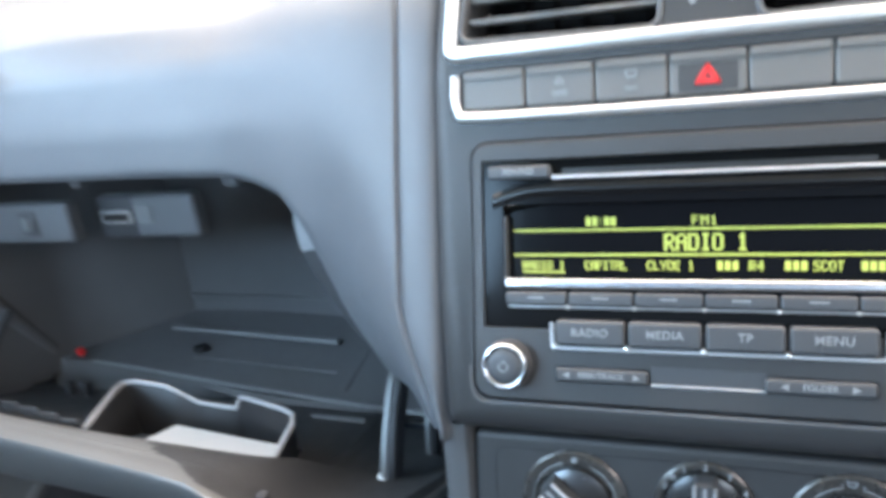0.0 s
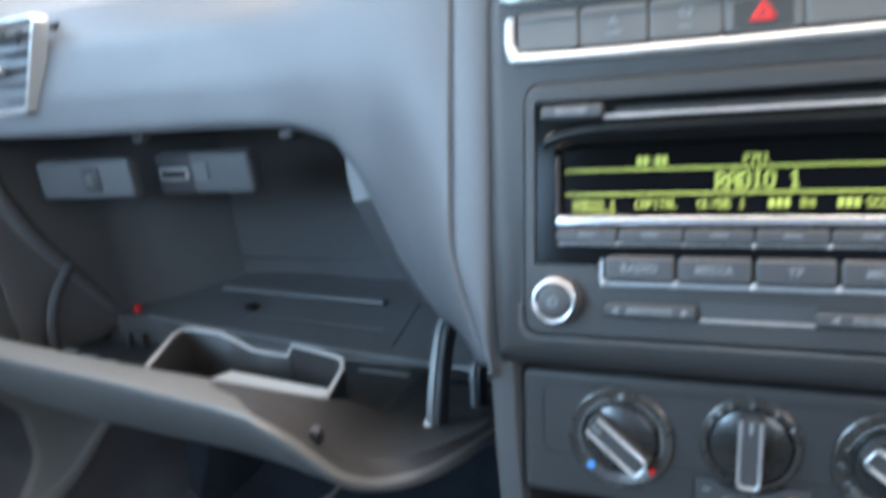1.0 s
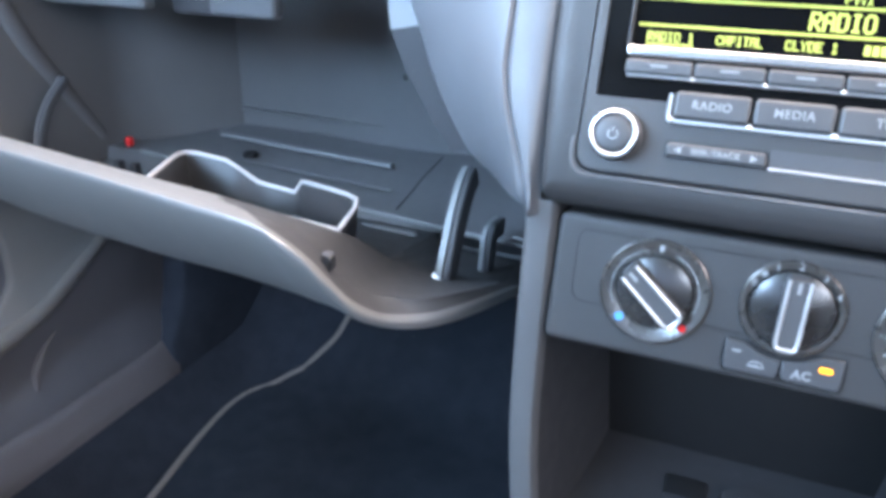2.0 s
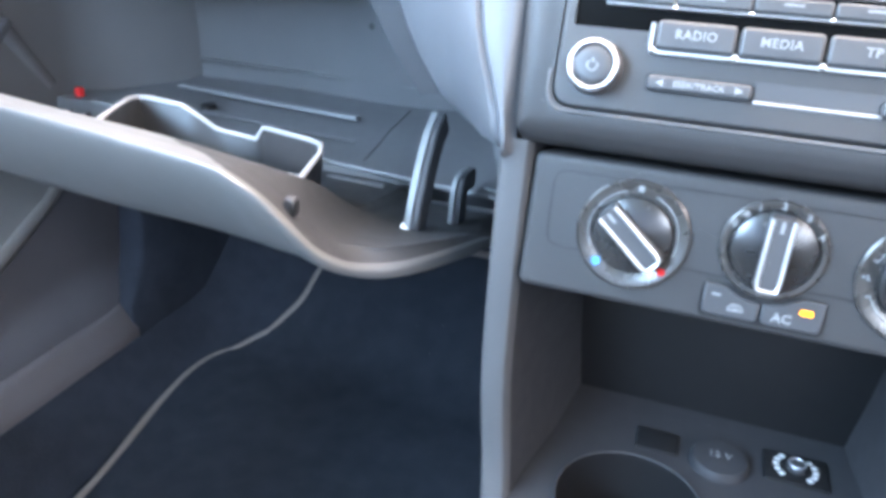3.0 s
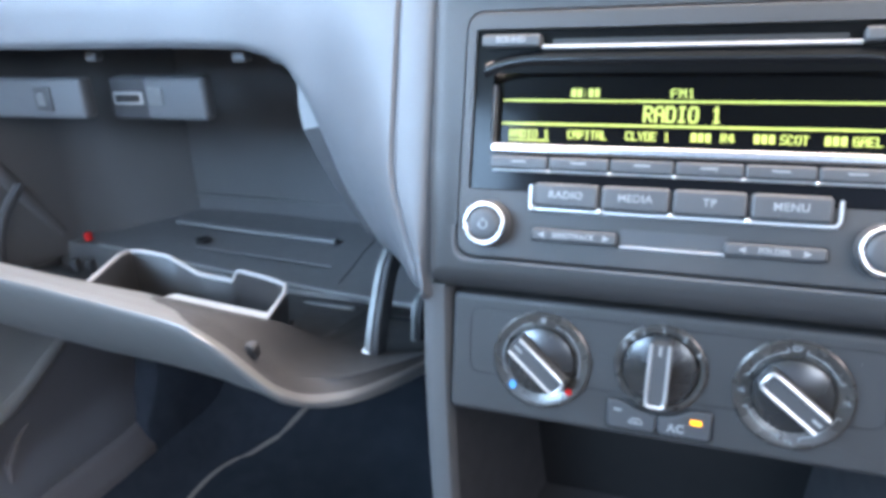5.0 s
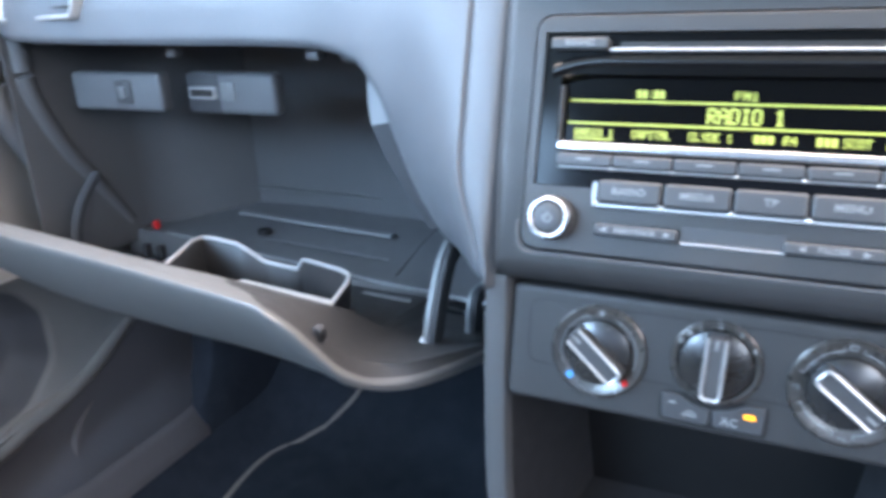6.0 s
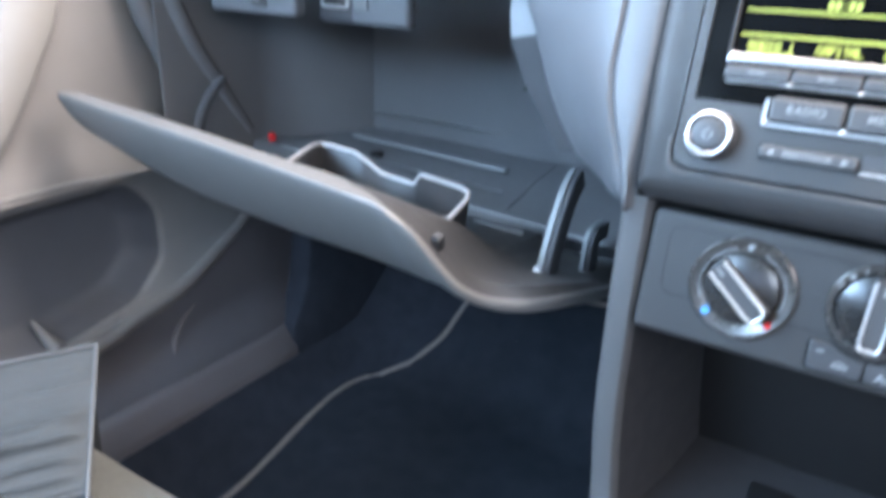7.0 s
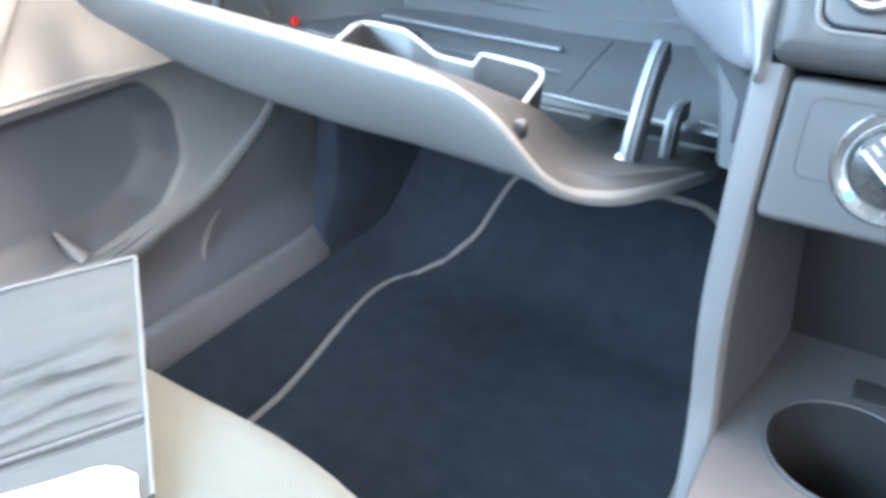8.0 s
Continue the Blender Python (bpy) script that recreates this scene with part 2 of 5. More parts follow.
GLASS_BLACK = material("display_cover", (0.003, 0.003, 0.0035), 0.12, vary=0.05, rough_vary=0.03, spec=0.10)
BUTTON = material("button_plastic", (0.056, 0.058, 0.062), 0.42, grain=0.1, grain_scale=2000, dust=0.03)
DIAL = material("dial_ring", (0.125, 0.118, 0.112), 0.28, metal=0.7, vary=0.1)
SLAT = material("slat_plastic", (0.21, 0.20, 0.19), 0.42, grain=0.1, grain_scale=1800)
SWITCH = material("switch_plastic", (0.120, 0.117, 0.112), 0.42, grain=0.1, grain_scale=1800, dust=0.03)
KNOB = material("knob_satin", (0.075, 0.073, 0.073), 0.26, metal=0.7, vary=0.1)
CHROME = material("satin_chrome", (0.70, 0.70, 0.69), 0.30, metal=0.85, vary=0.04, rough_vary=0.05)
SILVER = material("silver_paint", (0.54, 0.55, 0.56), 0.32, metal=0.7, vary=0.05)
WHITE_PRINT = material("white_print", (0.75, 0.77, 0.78), 0.5, vary=0.05)
GREY_PRINT = material("grey_print", (0.24, 0.25, 0.26), 0.5, vary=0.05)
RED = material("red_print", (0.75, 0.03, 0.03), 0.4, vary=0.05)
BLUE = material("blue_print", (0.08, 0.36, 0.75), 0.4, vary=0.05)
SHELL = material("dark_trim", (0.05, 0.05, 0.052), 0.7, grain=0.2)
LCD = material("lit_characters", (0.5, 0.55, 0.1), 0.5, emit=(0.54, 0.57, 0.16), power=0.074, vary=0.02)
AMBER = material("amber_lamp", (0.9, 0.4, 0.02), 0.4, emit=(1.0, 0.36, 0.01), power=0.75, vary=0.02)
CARPET = material("carpet", (0.036, 0.041, 0.053), 0.95, grain=1.0, grain_scale=420, vary=0.3, vary_scale=40, spec=0.1)
MAT = material("mat_pile", (0.032, 0.037, 0.047), 0.95, grain=1.0, grain_scale=380, vary=0.35, vary_scale=30, spec=0.1, dust=0.035)
BINDING = material("mat_binding", (0.27, 0.22, 0.195), 0.8, grain=0.8, grain_scale=900)
DOOR = material("door_card", (0.21, 0.20, 0.196), 0.55, grain=0.25, grain_scale=900)
POCKET = material("door_pocket_plastic", (0.205, 0.203, 0.205), 0.5, grain=0.2, grain_scale=1000)
# darker than the door card: shade of the recesses put into the colour
WELL_SHADE = material("shaded_well", (0.098, 0.104, 0.118), 0.6, grain=0.3, grain_scale=800)
KICK = material("kick_trim", (0.138, 0.136, 0.150), 0.55, grain=0.25, grain_scale=1000)
SILL = material("sill_trim", (0.150, 0.134, 0.138), 0.5, grain=0.2, grain_scale=1000)
CREAM = material("pillar_fabric", (0.33, 0.325, 0.295), 0.85, grain=0.5, grain_scale=800)
ARMREST = material("armrest_plastic", (0.26, 0.25, 0.238), 0.6, grain=0.2, grain_scale=900)
LINER_ROOF = material("headlining", (0.56, 0.55, 0.51), 0.9, grain=0.5, grain_scale=800)
GREY_CLOTH = material("grey_nylon", (0.041, 0.047, 0.050), 0.5, grain=0.5, grain_scale=1500, vary=0.08, spec=0.2)
PIPING = material("grey_piping", (0.075, 0.08, 0.085), 0.6, grain=0.6, grain_scale=1200)
PAPER = material("white_paper", (0.86, 0.86, 0.85), 0.7, vary=0.03)
SOCKET = material("usb_panel_plastic", (0.105, 0.110, 0.118), 0.5, grain=0.15, grain_scale=1300)
LEAF = material("hedge_leaves", (0.60, 0.66, 0.33), 0.7, vary=0.25, vary_scale=3)
GRASS = material("lawn", (0.10, 0.16, 0.04), 0.9, vary=0.4, vary_scale=2)
POST = material("painted_post", (0.85, 0.85, 0.83), 0.6)
# tray rubber; also the dark tone for surfaces that lie in shade
TRAY = material("tray_rubber_and_shade", (0.036, 0.036, 0.040), 0.6, grain=0.2, grain_scale=900, dust=0.03)
# pale plastic parts, and highlights painted along edges of the glovebox
PALE = material("pale_plastic_and_lit_edge", (0.155, 0.16, 0.165), 0.42, grain=0.1)
# lighter grey that paints the light caught by rim and jamb
RIM_LIT = material("lit_rim_plastic", (0.27, 0.275, 0.285), 0.4, grain=0.1)
COVER = material("booklet_cover", (0.42, 0.43, 0.435), 0.5, vary=0.06)


def weave_material():
    """Woven seat cloth: crossed threads a millimetre apart."""
    m = material("seat_weave", (0.058, 0.063, 0.055), 0.85, vary=0.10, vary_scale=30, sheen=0.2, rough_vary=0.0)
    nt = m.node_tree
    co = nt.nodes.new("ShaderNodeTexCoord")
    waves = []
    for turn in (38, -52):
        mp = nt.nodes.new("ShaderNodeMapping")
        mp.inputs["Rotation"].default_value = (0, 0, radians(turn))
        wv = nt.nodes.new("ShaderNodeTexWave")
        wv.inputs["Scale"].default_value, wv.inputs["Distortion"].default_value = 130, 0.6
        nt.links.new(co.outputs["Object"], mp.inputs["Vector"])
        nt.links.new(mp.outputs["Vector"], wv.inputs["Vector"])
        waves.append(wv)
    mul = nt.nodes.new("ShaderNodeMath")
    mul.operation = "ADD"
    nt.links.new(waves[0].outputs["Fac"], mul.inputs[0])
    nt.links.new(waves[1].outputs["Fac"], mul.inputs[1])
    bump = nt.nodes.new("ShaderNodeBump")
    bump.inputs["Strength"].default_value, bump.inputs["Distance"].default_value = 0.7, 0.0008
    nt.links.new(mul.outputs[0], bump.inputs["Height"])
    nt.links.new(bump.outputs["Normal"], nt.nodes["Principled BSDF"].inputs["Normal"])
    return m


WEAVE = weave_material()


def clear_glass():
    m = bpy.data.materials.new("clear_glass")
    m.use_nodes = True
    b = m.node_tree.nodes["Principled BSDF"]
    b.inputs["Transmission Weight"].default_value, b.inputs["Roughness"].default_value, b.inputs["IOR"].default_value = 1.0, 0.0, 1.05
    return m


GLASS = clear_glass()

# ---- the cabin shell ----
FLOOR_Z = [(-1.7, 0.05), (0.38, 0.05), (0.43, 0.065), (0.50, 0.135), (0.60, 0.245), (0.68, 0.40), (0.70, 0.72)]


def spread(a, b, n):
    return [lerp(a, b, i / n) for i in range(n + 1)]


def build_shell():
    ys = [-1.7, -0.8, -0.3, 0.0, 0.2, 0.34, 0.38, 0.41, 0.43, 0.46, 0.50, 0.55, 0.60, 0.64, 0.68, 0.70]
    rows = [[(x, y, table(FLOOR_Z, y) + 0.002 * noise.noise((x * 9, y * 9, 0))) for x in spread(-0.76, 0.76, 30)] for y in ys]
    lone("floor", sheet(rows, 0.01), CARPET, "dark charcoal needle-felt car floor carpet rising up the toe board", "floor", "structure")
    bm = box(0, -0.785, 1.24, 1.34, 1.57, 0.03, 0.01)
    lone("ceiling", bm, LINER_ROOF, "pale cloth headlining of the car roof", "ceiling", "structure")
    lone("wall_rear", box(0, -1.72, 0.44, 1.52, 0.03, 0.80, 0.005), SHELL, "dark trim behind the rear seats", "wall", "structure")
    lone("wall_right", box(0.765, -0.5, 0.45, 0.03, 2.4, 0.80, 0.005), SHELL, "dark driver's side door trim", "wall", "structure")
    lone("wall_left", box(-0.80, -0.5, 0.45, 0.03, 2.4, 0.82, 0.005), SHELL, "dark outer skin behind the passenger door trim", "wall", "structure")
    lone("wall_front", box(0, 0.735, 0.45, 1.56, 0.03, 0.90, 0.005), CARPET, "dark felt covered bulkhead under the windscreen", "wall", "structure")
    for x in (-0.70, 0.70):
        bm = box(x, -0.86, 1.04, 0.05, 0.10, 0.40, 0.012)
        lone("trim", bm, CREAM, "pale cloth door pillar trim", "trim", "structure")


def build_windscreen():
    rows = [[(x * k, y, z) for x in spread(-0.66, 0.66, 8)] for y, z, k in ((0.60, 0.905, 1.05), (0.28, 1.085, 0.98), (-0.05, 1.245, 0.9))]
    ob = lone("window_1", sheet(rows, 0.004), GLASS, "clear raked windscreen glass over the dashboard", "window", "structure")
    ob.visible_shadow = False


def build_pillar_trim(side):
    base_a, base_b = Vector((-0.676, 0.50, 0.892)), Vector((-0.702, 0.252, 0.823))
    top_a, top_b = Vector((-0.690, 0.05, 1.110)), Vector((-0.700, 0.13, 1.130))
    rows = []
    for i in range(49):
        t = i / 48
        a, b = base_a.lerp(top_a, t), base_b.lerp(top_b, t)
        row = []
        for j in range(33):
            k = j / 32
            p = a.lerp(b, k)
            reach = (abs((t - 0.37) / 0.20) ** 3 + abs((k - 0.49) / 0.30) ** 3) ** (1 / 3)
            dish = 0.008 * smooth01((1.08 - reach) / 0.22)
            row.append((side * -(p.x + 0.010 * math.sin(math.pi * k) - dish), p.y, p.z))
        rows.append(row)
    lone("trim", sheet(rows, 0.006), CREAM, "pale cream windscreen pillar trim with a shallow oval recess", "pillar trim", "structure")
    bead = [base_a.lerp(top_a, k / 8) for k in range(9)]
    lone("trim", tube([(side * -p.x, p.y + 0.004, p.z + 0.002) for p in bead], 0.0032, 8), BLACK, "thin dark edge seal between the pillar trim and the glass", "glass seal", "structure")
    seal = [(side * 0.708, 0.246, 0.800), (side * 0.706, 0.236, 0.850), (side * 0.703, 0.214, 0.900), (side * 0.700, 0.116, 1.140)]
    lone("trim", tube(curve_points(seal, 6), 0.011, 10), BLACK, "black rubber door seal beside the pillar trim", "door seal", "structure")


ARCH_EDGE = [(0.06, 0.296), (0.163, 0.296), (0.175, 0.306), (0.193, 0.319), (0.225, 0.332), (0.286, 0.341), (0.46, 0.352)]


def build_sill():
    rows, side = [], []
    for y in spread(-0.9, 0.35, 44):
        end = smooth01((y - 0.27) / 0.08)
        sec = [(-0.77, 0.170), (-0.722, 0.1680), (-0.710, 0.1655), (-0.7055, 0.1625), (-0.7025, 0.1570), (-0.6975, 0.1460), (-0.6930, 0.1360), (-0.6905, 0.1300), (-0.6900, 0.1150)]
        rows.append([(x - 0.020 * end, y, z + 0.006 * end ** 2 + 0.0006 * noise.noise((y * 14, k, 2))) for k, (x, z) in enumerate(sec)])
    lone("trim", sheet(rows, 0.003), SILL, "brown-grey plastic door sill trim strip", "sill trim", "structure")
    for y in spread(-0.9, 0.66, 40):
        up = table(FLOOR_Z, y) - 0.05
        side.append([(x, y, z + up) for x, z in [(-0.600, 0.036), (-0.640, 0.052), (-0.662, 0.074), (-0.679, 0.102), (-0.690, 0.122)]])
    arch = []
    for z in spread(0.06, 0.46, 24):
        y = table(ARCH_EDGE, z)
        arch.append(curve_points([(-0.730, y - 0.004, z), (-0.706, y, z), (-0.700, y + 0.010, z), (-0.692, y + 0.06, z), (-0.682, 0.52, z), (-0.672, 0.69, z)], 5))
    lone("wall_arch", sheet(arch, 0.004), CARPET, "dark felt over the wheel arch in the footwell corner", "carpet", "structure")
    lip = curve_points([(-0.704, table(ARCH_EDGE, z) - 0.001, z) for z in (0.165, 0.176, 0.193, 0.225, 0.286, 0.37, 0.44)], 6)
    lone("trim", tube(lip, 0.0018, 8), CARPET, "dark rolled lip along the wheel arch", "arch lip", "structure")
    lone("floor_side", sheet(side, 0.004), CARPET, "dark carpet turned up along the sill", "carpet", "structure")


def build_kick_panel():
    def px(y, z):
        bulge = 0.007 * math.sin(math.pi * min(max((y - 0.02) / 0.30, 0), 1)) * math.sin(math.pi * min(max((z - 0.16) / 0.20, 0), 1))
        fold = 0.0035 * smooth01((0.100 - y) / 0.010)
        return -0.737 + bulge + 0.022 * smooth01((0.235 - z) / 0.075) - 0.012 * smooth01((y - 0.26) / 0.1) - fold
    edge = [(-0.02, 0.262), (0.145, 0.296), (0.255, 0.366), (0.305, 0.44), (0.70, 0.48)]
    rows = [[(px(y, lerp(0.155, table(edge, y), k / 14)), y, lerp(0.155, table(edge, y), k / 14)) for y in spread(-0.50, 0.70, 70)] for k in range(15)]
    k = thing("kick_panel", "dark brown-grey plastic footwell side trim with two screw caps", "trim panel")
    part("panel", sheet(rows, 0.003), KICK, k)
    line = [(0.108, 0.200), (0.114, 0.218), (0.129, 0.237), (0.150, 0.252), (0.180, 0.266)]
    pts = curve_points([(px(y, z) + 0.001, y, z) for y, z in line], 6)
    part("rib", tube(pts, lambda t: 0.0018 + 0.0062 * math.sin(math.pi * min(t * 1.1 + 0.12, 1.0)), 8, 0.6), SILL, k)
    joint = curve_points([(px(y, z) + 0.0004, y, z) for y, z in ((0.097, 0.2005), (0.136, 0.201), (0.18, 0.200), (0.23, 0.199), (0.27, 0.199))], 5)
    part("joint", tube(joint, 0.0009, 6), BLACK, k, "fine dark joint line")
    for y, z in ((0.094, 0.200), (0.180, 0.1660)):
        bm = lathe([(0.0055, 0), (0.0055, 0.002), (0.004, 0.003), (0.0, 0.0032)], 14)
        bm.transform(pose(px(y, z), y, z, 0, 90, 0))
        part("screw_cap", bm, SILL, k)


def build_door():
    frame_m = Matrix(((0, 0, 1, 0), (1, 0, 0, 0), (0, 1, 0, 0), (0, 0, 0, 1)))
    d = thing("door_1", "closed grey front passenger door trim with a moulded storage pocket", "door", kind="structure")
    outer = rounded([(-0.95, 0.245), (-0.02, 0.257), (0.145, 0.288), (0.255, 0.358), (0.300, 0.440), (0.310, 0.475), (-0.95, 0.462)], [0.01, 0.06, 0.06, 0.05, 0.03, 0.008, 0.008], 10)
    hole = rounded([(-0.70, 0.268), (-0.010, 0.270), (0.074, 0.286), (0.117, 0.330), (0.117, 0.390), (0.084, 0.430), (-0.70, 0.422)], [0.04, 0.05, 0.04, 0.036, 0.036, 0.034, 0.04], 10)
    def blend(s):
        return [h.lerp(o, s) for h, o in zip(hole, outer)]
    levels = [(inset(hole, 0.027), -0.030), (inset(hole, 0.021), -0.028), (inset(hole, 0.015), -0.023), (inset(hole, 0.010), -0.016), (inset(hole, 0.006), -0.008), (inset(hole, 0.003), 0.001), (hole, 0.010), (inset(hole, -0.0010), 0.0150), (inset(hole, -0.0030), 0.0170), (inset(hole, -0.006), 0.0185),
              (blend(0.35), 0.0235), (blend(0.7), 0.0275), (inset(outer, 0.008), 0.0300), (inset(outer, 0.004), 0.0285), (inset(outer, 0.001), 0.0230), (outer, 0.016), (outer, -0.03)]
    rows = [[(p[0], p[1], w) for p in pts] for pts, w in levels]
    bm = bmesh.new()
    grid = loft(bm, rows[:7], closed_u=True)
    bm.faces.new(grid[0])
    # same moulding as the surround, darkened for the shade inside the pocket
    part("shaded_well", bm, WELL_SHADE, d, "well of the storage pocket, coloured darker for the shade inside", m=Matrix.Translation((-0.748, 0, 0)) @ frame_m)
    bm = bmesh.new()
    loft(bm, rows[6:], closed_u=True)
    part("pocket_surround", bm, POCKET, d, "mid-grey grained card round a deep storage pocket", m=Matrix.Translation((-0.748, 0, 0)) @ frame_m)
    rib = curve_points([(-0.736, -0.026, 0.266), (-0.750, -0.030, 0.280), (-0.764, -0.034, 0.297)], 6)
    part("pocket_rib", tube(rib, lambda t: 0.011 * (1 - 0.85 * t), 10), POCKET, d)
    rows = []
    for z in spread(0.446, 0.800, 18):
        rows.append([(-0.722 + 0.010 * smooth01((0.485 - z) / 0.03) + 0.018 * smooth01((z - 0.70) / 0.12) + 0.002 * noise.noise((y * 4, z * 4, 1)), y, z) for y in spread(-0.95, 0.31, 26)])
    part("upper_card", sheet(rows, 0.004), DOOR, d, "warm grey grained upper door card")
    frame_out = rounded([(0.02, 0.785), (0.255, 0.785), (0.236, 0.85), (0.205, 0.905), (0.10, 0.905)], 0.006)
    part("window_frame", prism(frame_out, 0.0, 0.02, 0.003), SHELL, d, "dark corner of the window frame", m=Matrix.Translation((-0.732, 0, 0)) @ frame_m)
    edge = curve_points([(-0.7275, y, z - 0.004) for y, z in ((-0.50, 0.2515), (-0.03, 0.2600), (0.06, 0.2745), (0.13, 0.2900), (0.19, 0.3215), (0.243, 0.3570), (0.275, 0.405), (0.292, 0.440))], 6)
    part("card_edge", tube(edge, 0.0130, 14), DOOR, d, "rolled lower edge of the card")
    ledge = curve_points([(-0.712, -0.95, 0.454), (-0.7105, -0.1, 0.454), (-0.7105, 0.06, 0.450), (-0.714, 0.30, 0.438)], 8)
    part("ledge", tube(ledge, 0.0032, 8), POCKET, d)
    outer_edge = [(-0.125, 0.425), (-0.106, 0.448), (-0.069, 0.489), (-0.033, 0.537), (-0.005, 0.582), (0.013, 0.613), (0.019, 0.640), (0.014, 0.661), (0.000, 0.674), (-0.020, 0.680), (-0.30, 0.683)]
    inner_edge = [(-0.205, 0.425), (-0.175, 0.462), (-0.125, 0.508), (-0.090, 0.553), (-0.066, 0.590), (-0.045, 0.625), (-0.034, 0.650), (-0.037, 0.664), (-0.044, 0.6690), (-0.052, 0.671), (-0.30, 0.672)]
    a, b = (curve_points([(y, z, 0.0) for y, z in line], 5) for line in (outer_edge, inner_edge))
    rows = [[tuple(p.lerp(q, k) + Vector((0, 0, w))) for k, w in ((0, -0.004), (0, 0.020), (0.05, 0.029), (0.16, 0.0335), (0.5, 0.035), (0.84, 0.0335), (0.95, 0.029), (1, 0.020), (1, -0.004))] for p, q in zip(a, b)]
    h = part("pull_handle", sheet(rows), ARMREST, d, "pale slanting pull handle", m=Matrix.Translation((-0.722, 0, 0)) @ frame_m)
    well = rounded([(-0.30, 0.50), (-0.115, 0.512), (-0.060, 0.590), (-0.036, 0.640), (-0.040, 0.668), (-0.30, 0.672)], 0.008, 4)
    # flat dark plate on the card, painted shade instead of a hollow
    part("handle_recess_shade", prism(well, -0.002, 0.0025), WELL_SHADE, h, "flat dark plate standing for the shaded recess behind the handle")
    part("handle_strut", prism(rounded([(-0.30, 0.600), (-0.078, 0.608), (-0.058, 0.632), (-0.30, 0.634)], 0.004, 3), 0.0, 0.022, 0.005), ARMREST, h)
    gap = curve_points([(y, z, 0.0006) for y, z in ((-0.098, 0.440), (-0.063, 0.484), (-0.027, 0.532), (0.001, 0.577), (0.019, 0.610), (0.025, 0.641), (0.019, 0.665), (0.002, 0.680))], 6)
    part("handle_gap", tube(gap, 0.0022, 6), BLACK, h)


def build_floor_mat():
    left = [(-0.25, -0.590), (0.03, -0.596), (0.09, -0.598), (0.16, -0.610), (0.20, -0.619), (0.255, -0.629), (0.32, -0.635), (0.365, -0.626), (0.39, -0.607), (0.415, -0.590), (0.443, -0.568), (0.470, -0.546), (0.50, -0.536), (0.535, -0.520), (0.552, -0.49)]
    right = [(-0.25, -0.153), (0.23, -0.152), (0.45, -0.165), (0.52, -0.190), (0.544, -0.225), (0.552, -0.249)]
    ys = spread(-0.25, 0.552, 44)
    def lift(x, y):
        return table(FLOOR_Z, y) + 0.010 + 0.002 * noise.noise((x * 12, y * 12, 5))
    rows = [[(x, y, lift(x, y)) for x in spread(table(left, y), table(right, y), 24)] for y in ys]
    f = thing("floor_mat", "dark charcoal carpet floor mat with pale grey bound edge", "floor mat")
    part("mat_body", sheet(rows, 0.006), MAT, f)
    border = [(x, y) for y, x in left] + [(-0.42, 0.553), (-0.358, 0.551), (-0.296, 0.554)] + [(x, y) for y, x in reversed(right)]
    pts = curve_points([(x, y, table(FLOOR_Z, y) + 0.013) for x, y in border], 6)
    pts = [(p.x, p.y, table(FLOOR_Z, p.y) + 0.013) for p in pts]
    part("binding", tube(pts, 0.0058, 8), BINDING, f, "pale stitched edge binding")


# ---- the dashboard ----
F_RADIO = face_frame(0.0015, 0.008, 0.60, 16.5)
F_CLIMATE = face_frame(0.0, 0.006, 0.52, 12.0)
LOW_EDGE = [(-0.72, 0.700), (-0.66, 0.694), (-0.50, 0.690), (-0.36, 0.689), (-0.30, 0.687), (-0.275, 0.683), (-0.253, 0.677), (-0.234, 0.659), (-0.217, 0.633), (-0.200, 0.602), (-0.184, 0.571), (-0.165, 0.557), (-0.139, 0.551)]
PAD_Y = [(0.54, 0.078), (0.69, 0.080), (0.72, 0.083), (0.76, 0.093), (0.785, 0.112)]
NEAR_Y = [(0.54, -0.004), (0.60, 0.012), (0.70, 0.042), (0.785, 0.070)]
PAD_TOP = [(0.125, 0.797), (0.15, 0.811), (0.19, 0.826), (0.25, 0.842), (0.31, 0.855)]
NEAR_TOP = [(0.085, 0.802), (0.11, 0.818), (0.15, 0.832), (0.22, 0.846), (0.31, 0.856)]


def edge_distance(x, z):
    """How far a spot of the pad's front lies from its lower edge."""
    best = 1.0
    for (x0, z0), (x1, z1) in zip(LOW_EDGE, LOW_EDGE[1:]):
        dx, dz = x1 - x0, z1 - z0
        t = min(max(((x - x0) * dx + (z - z0) * dz) / (dx * dx + dz * dz), 0.0), 1.0)
        best = min(best, math.hypot(x - x0 - t * dx, z - z0 - t * dz))
    return best


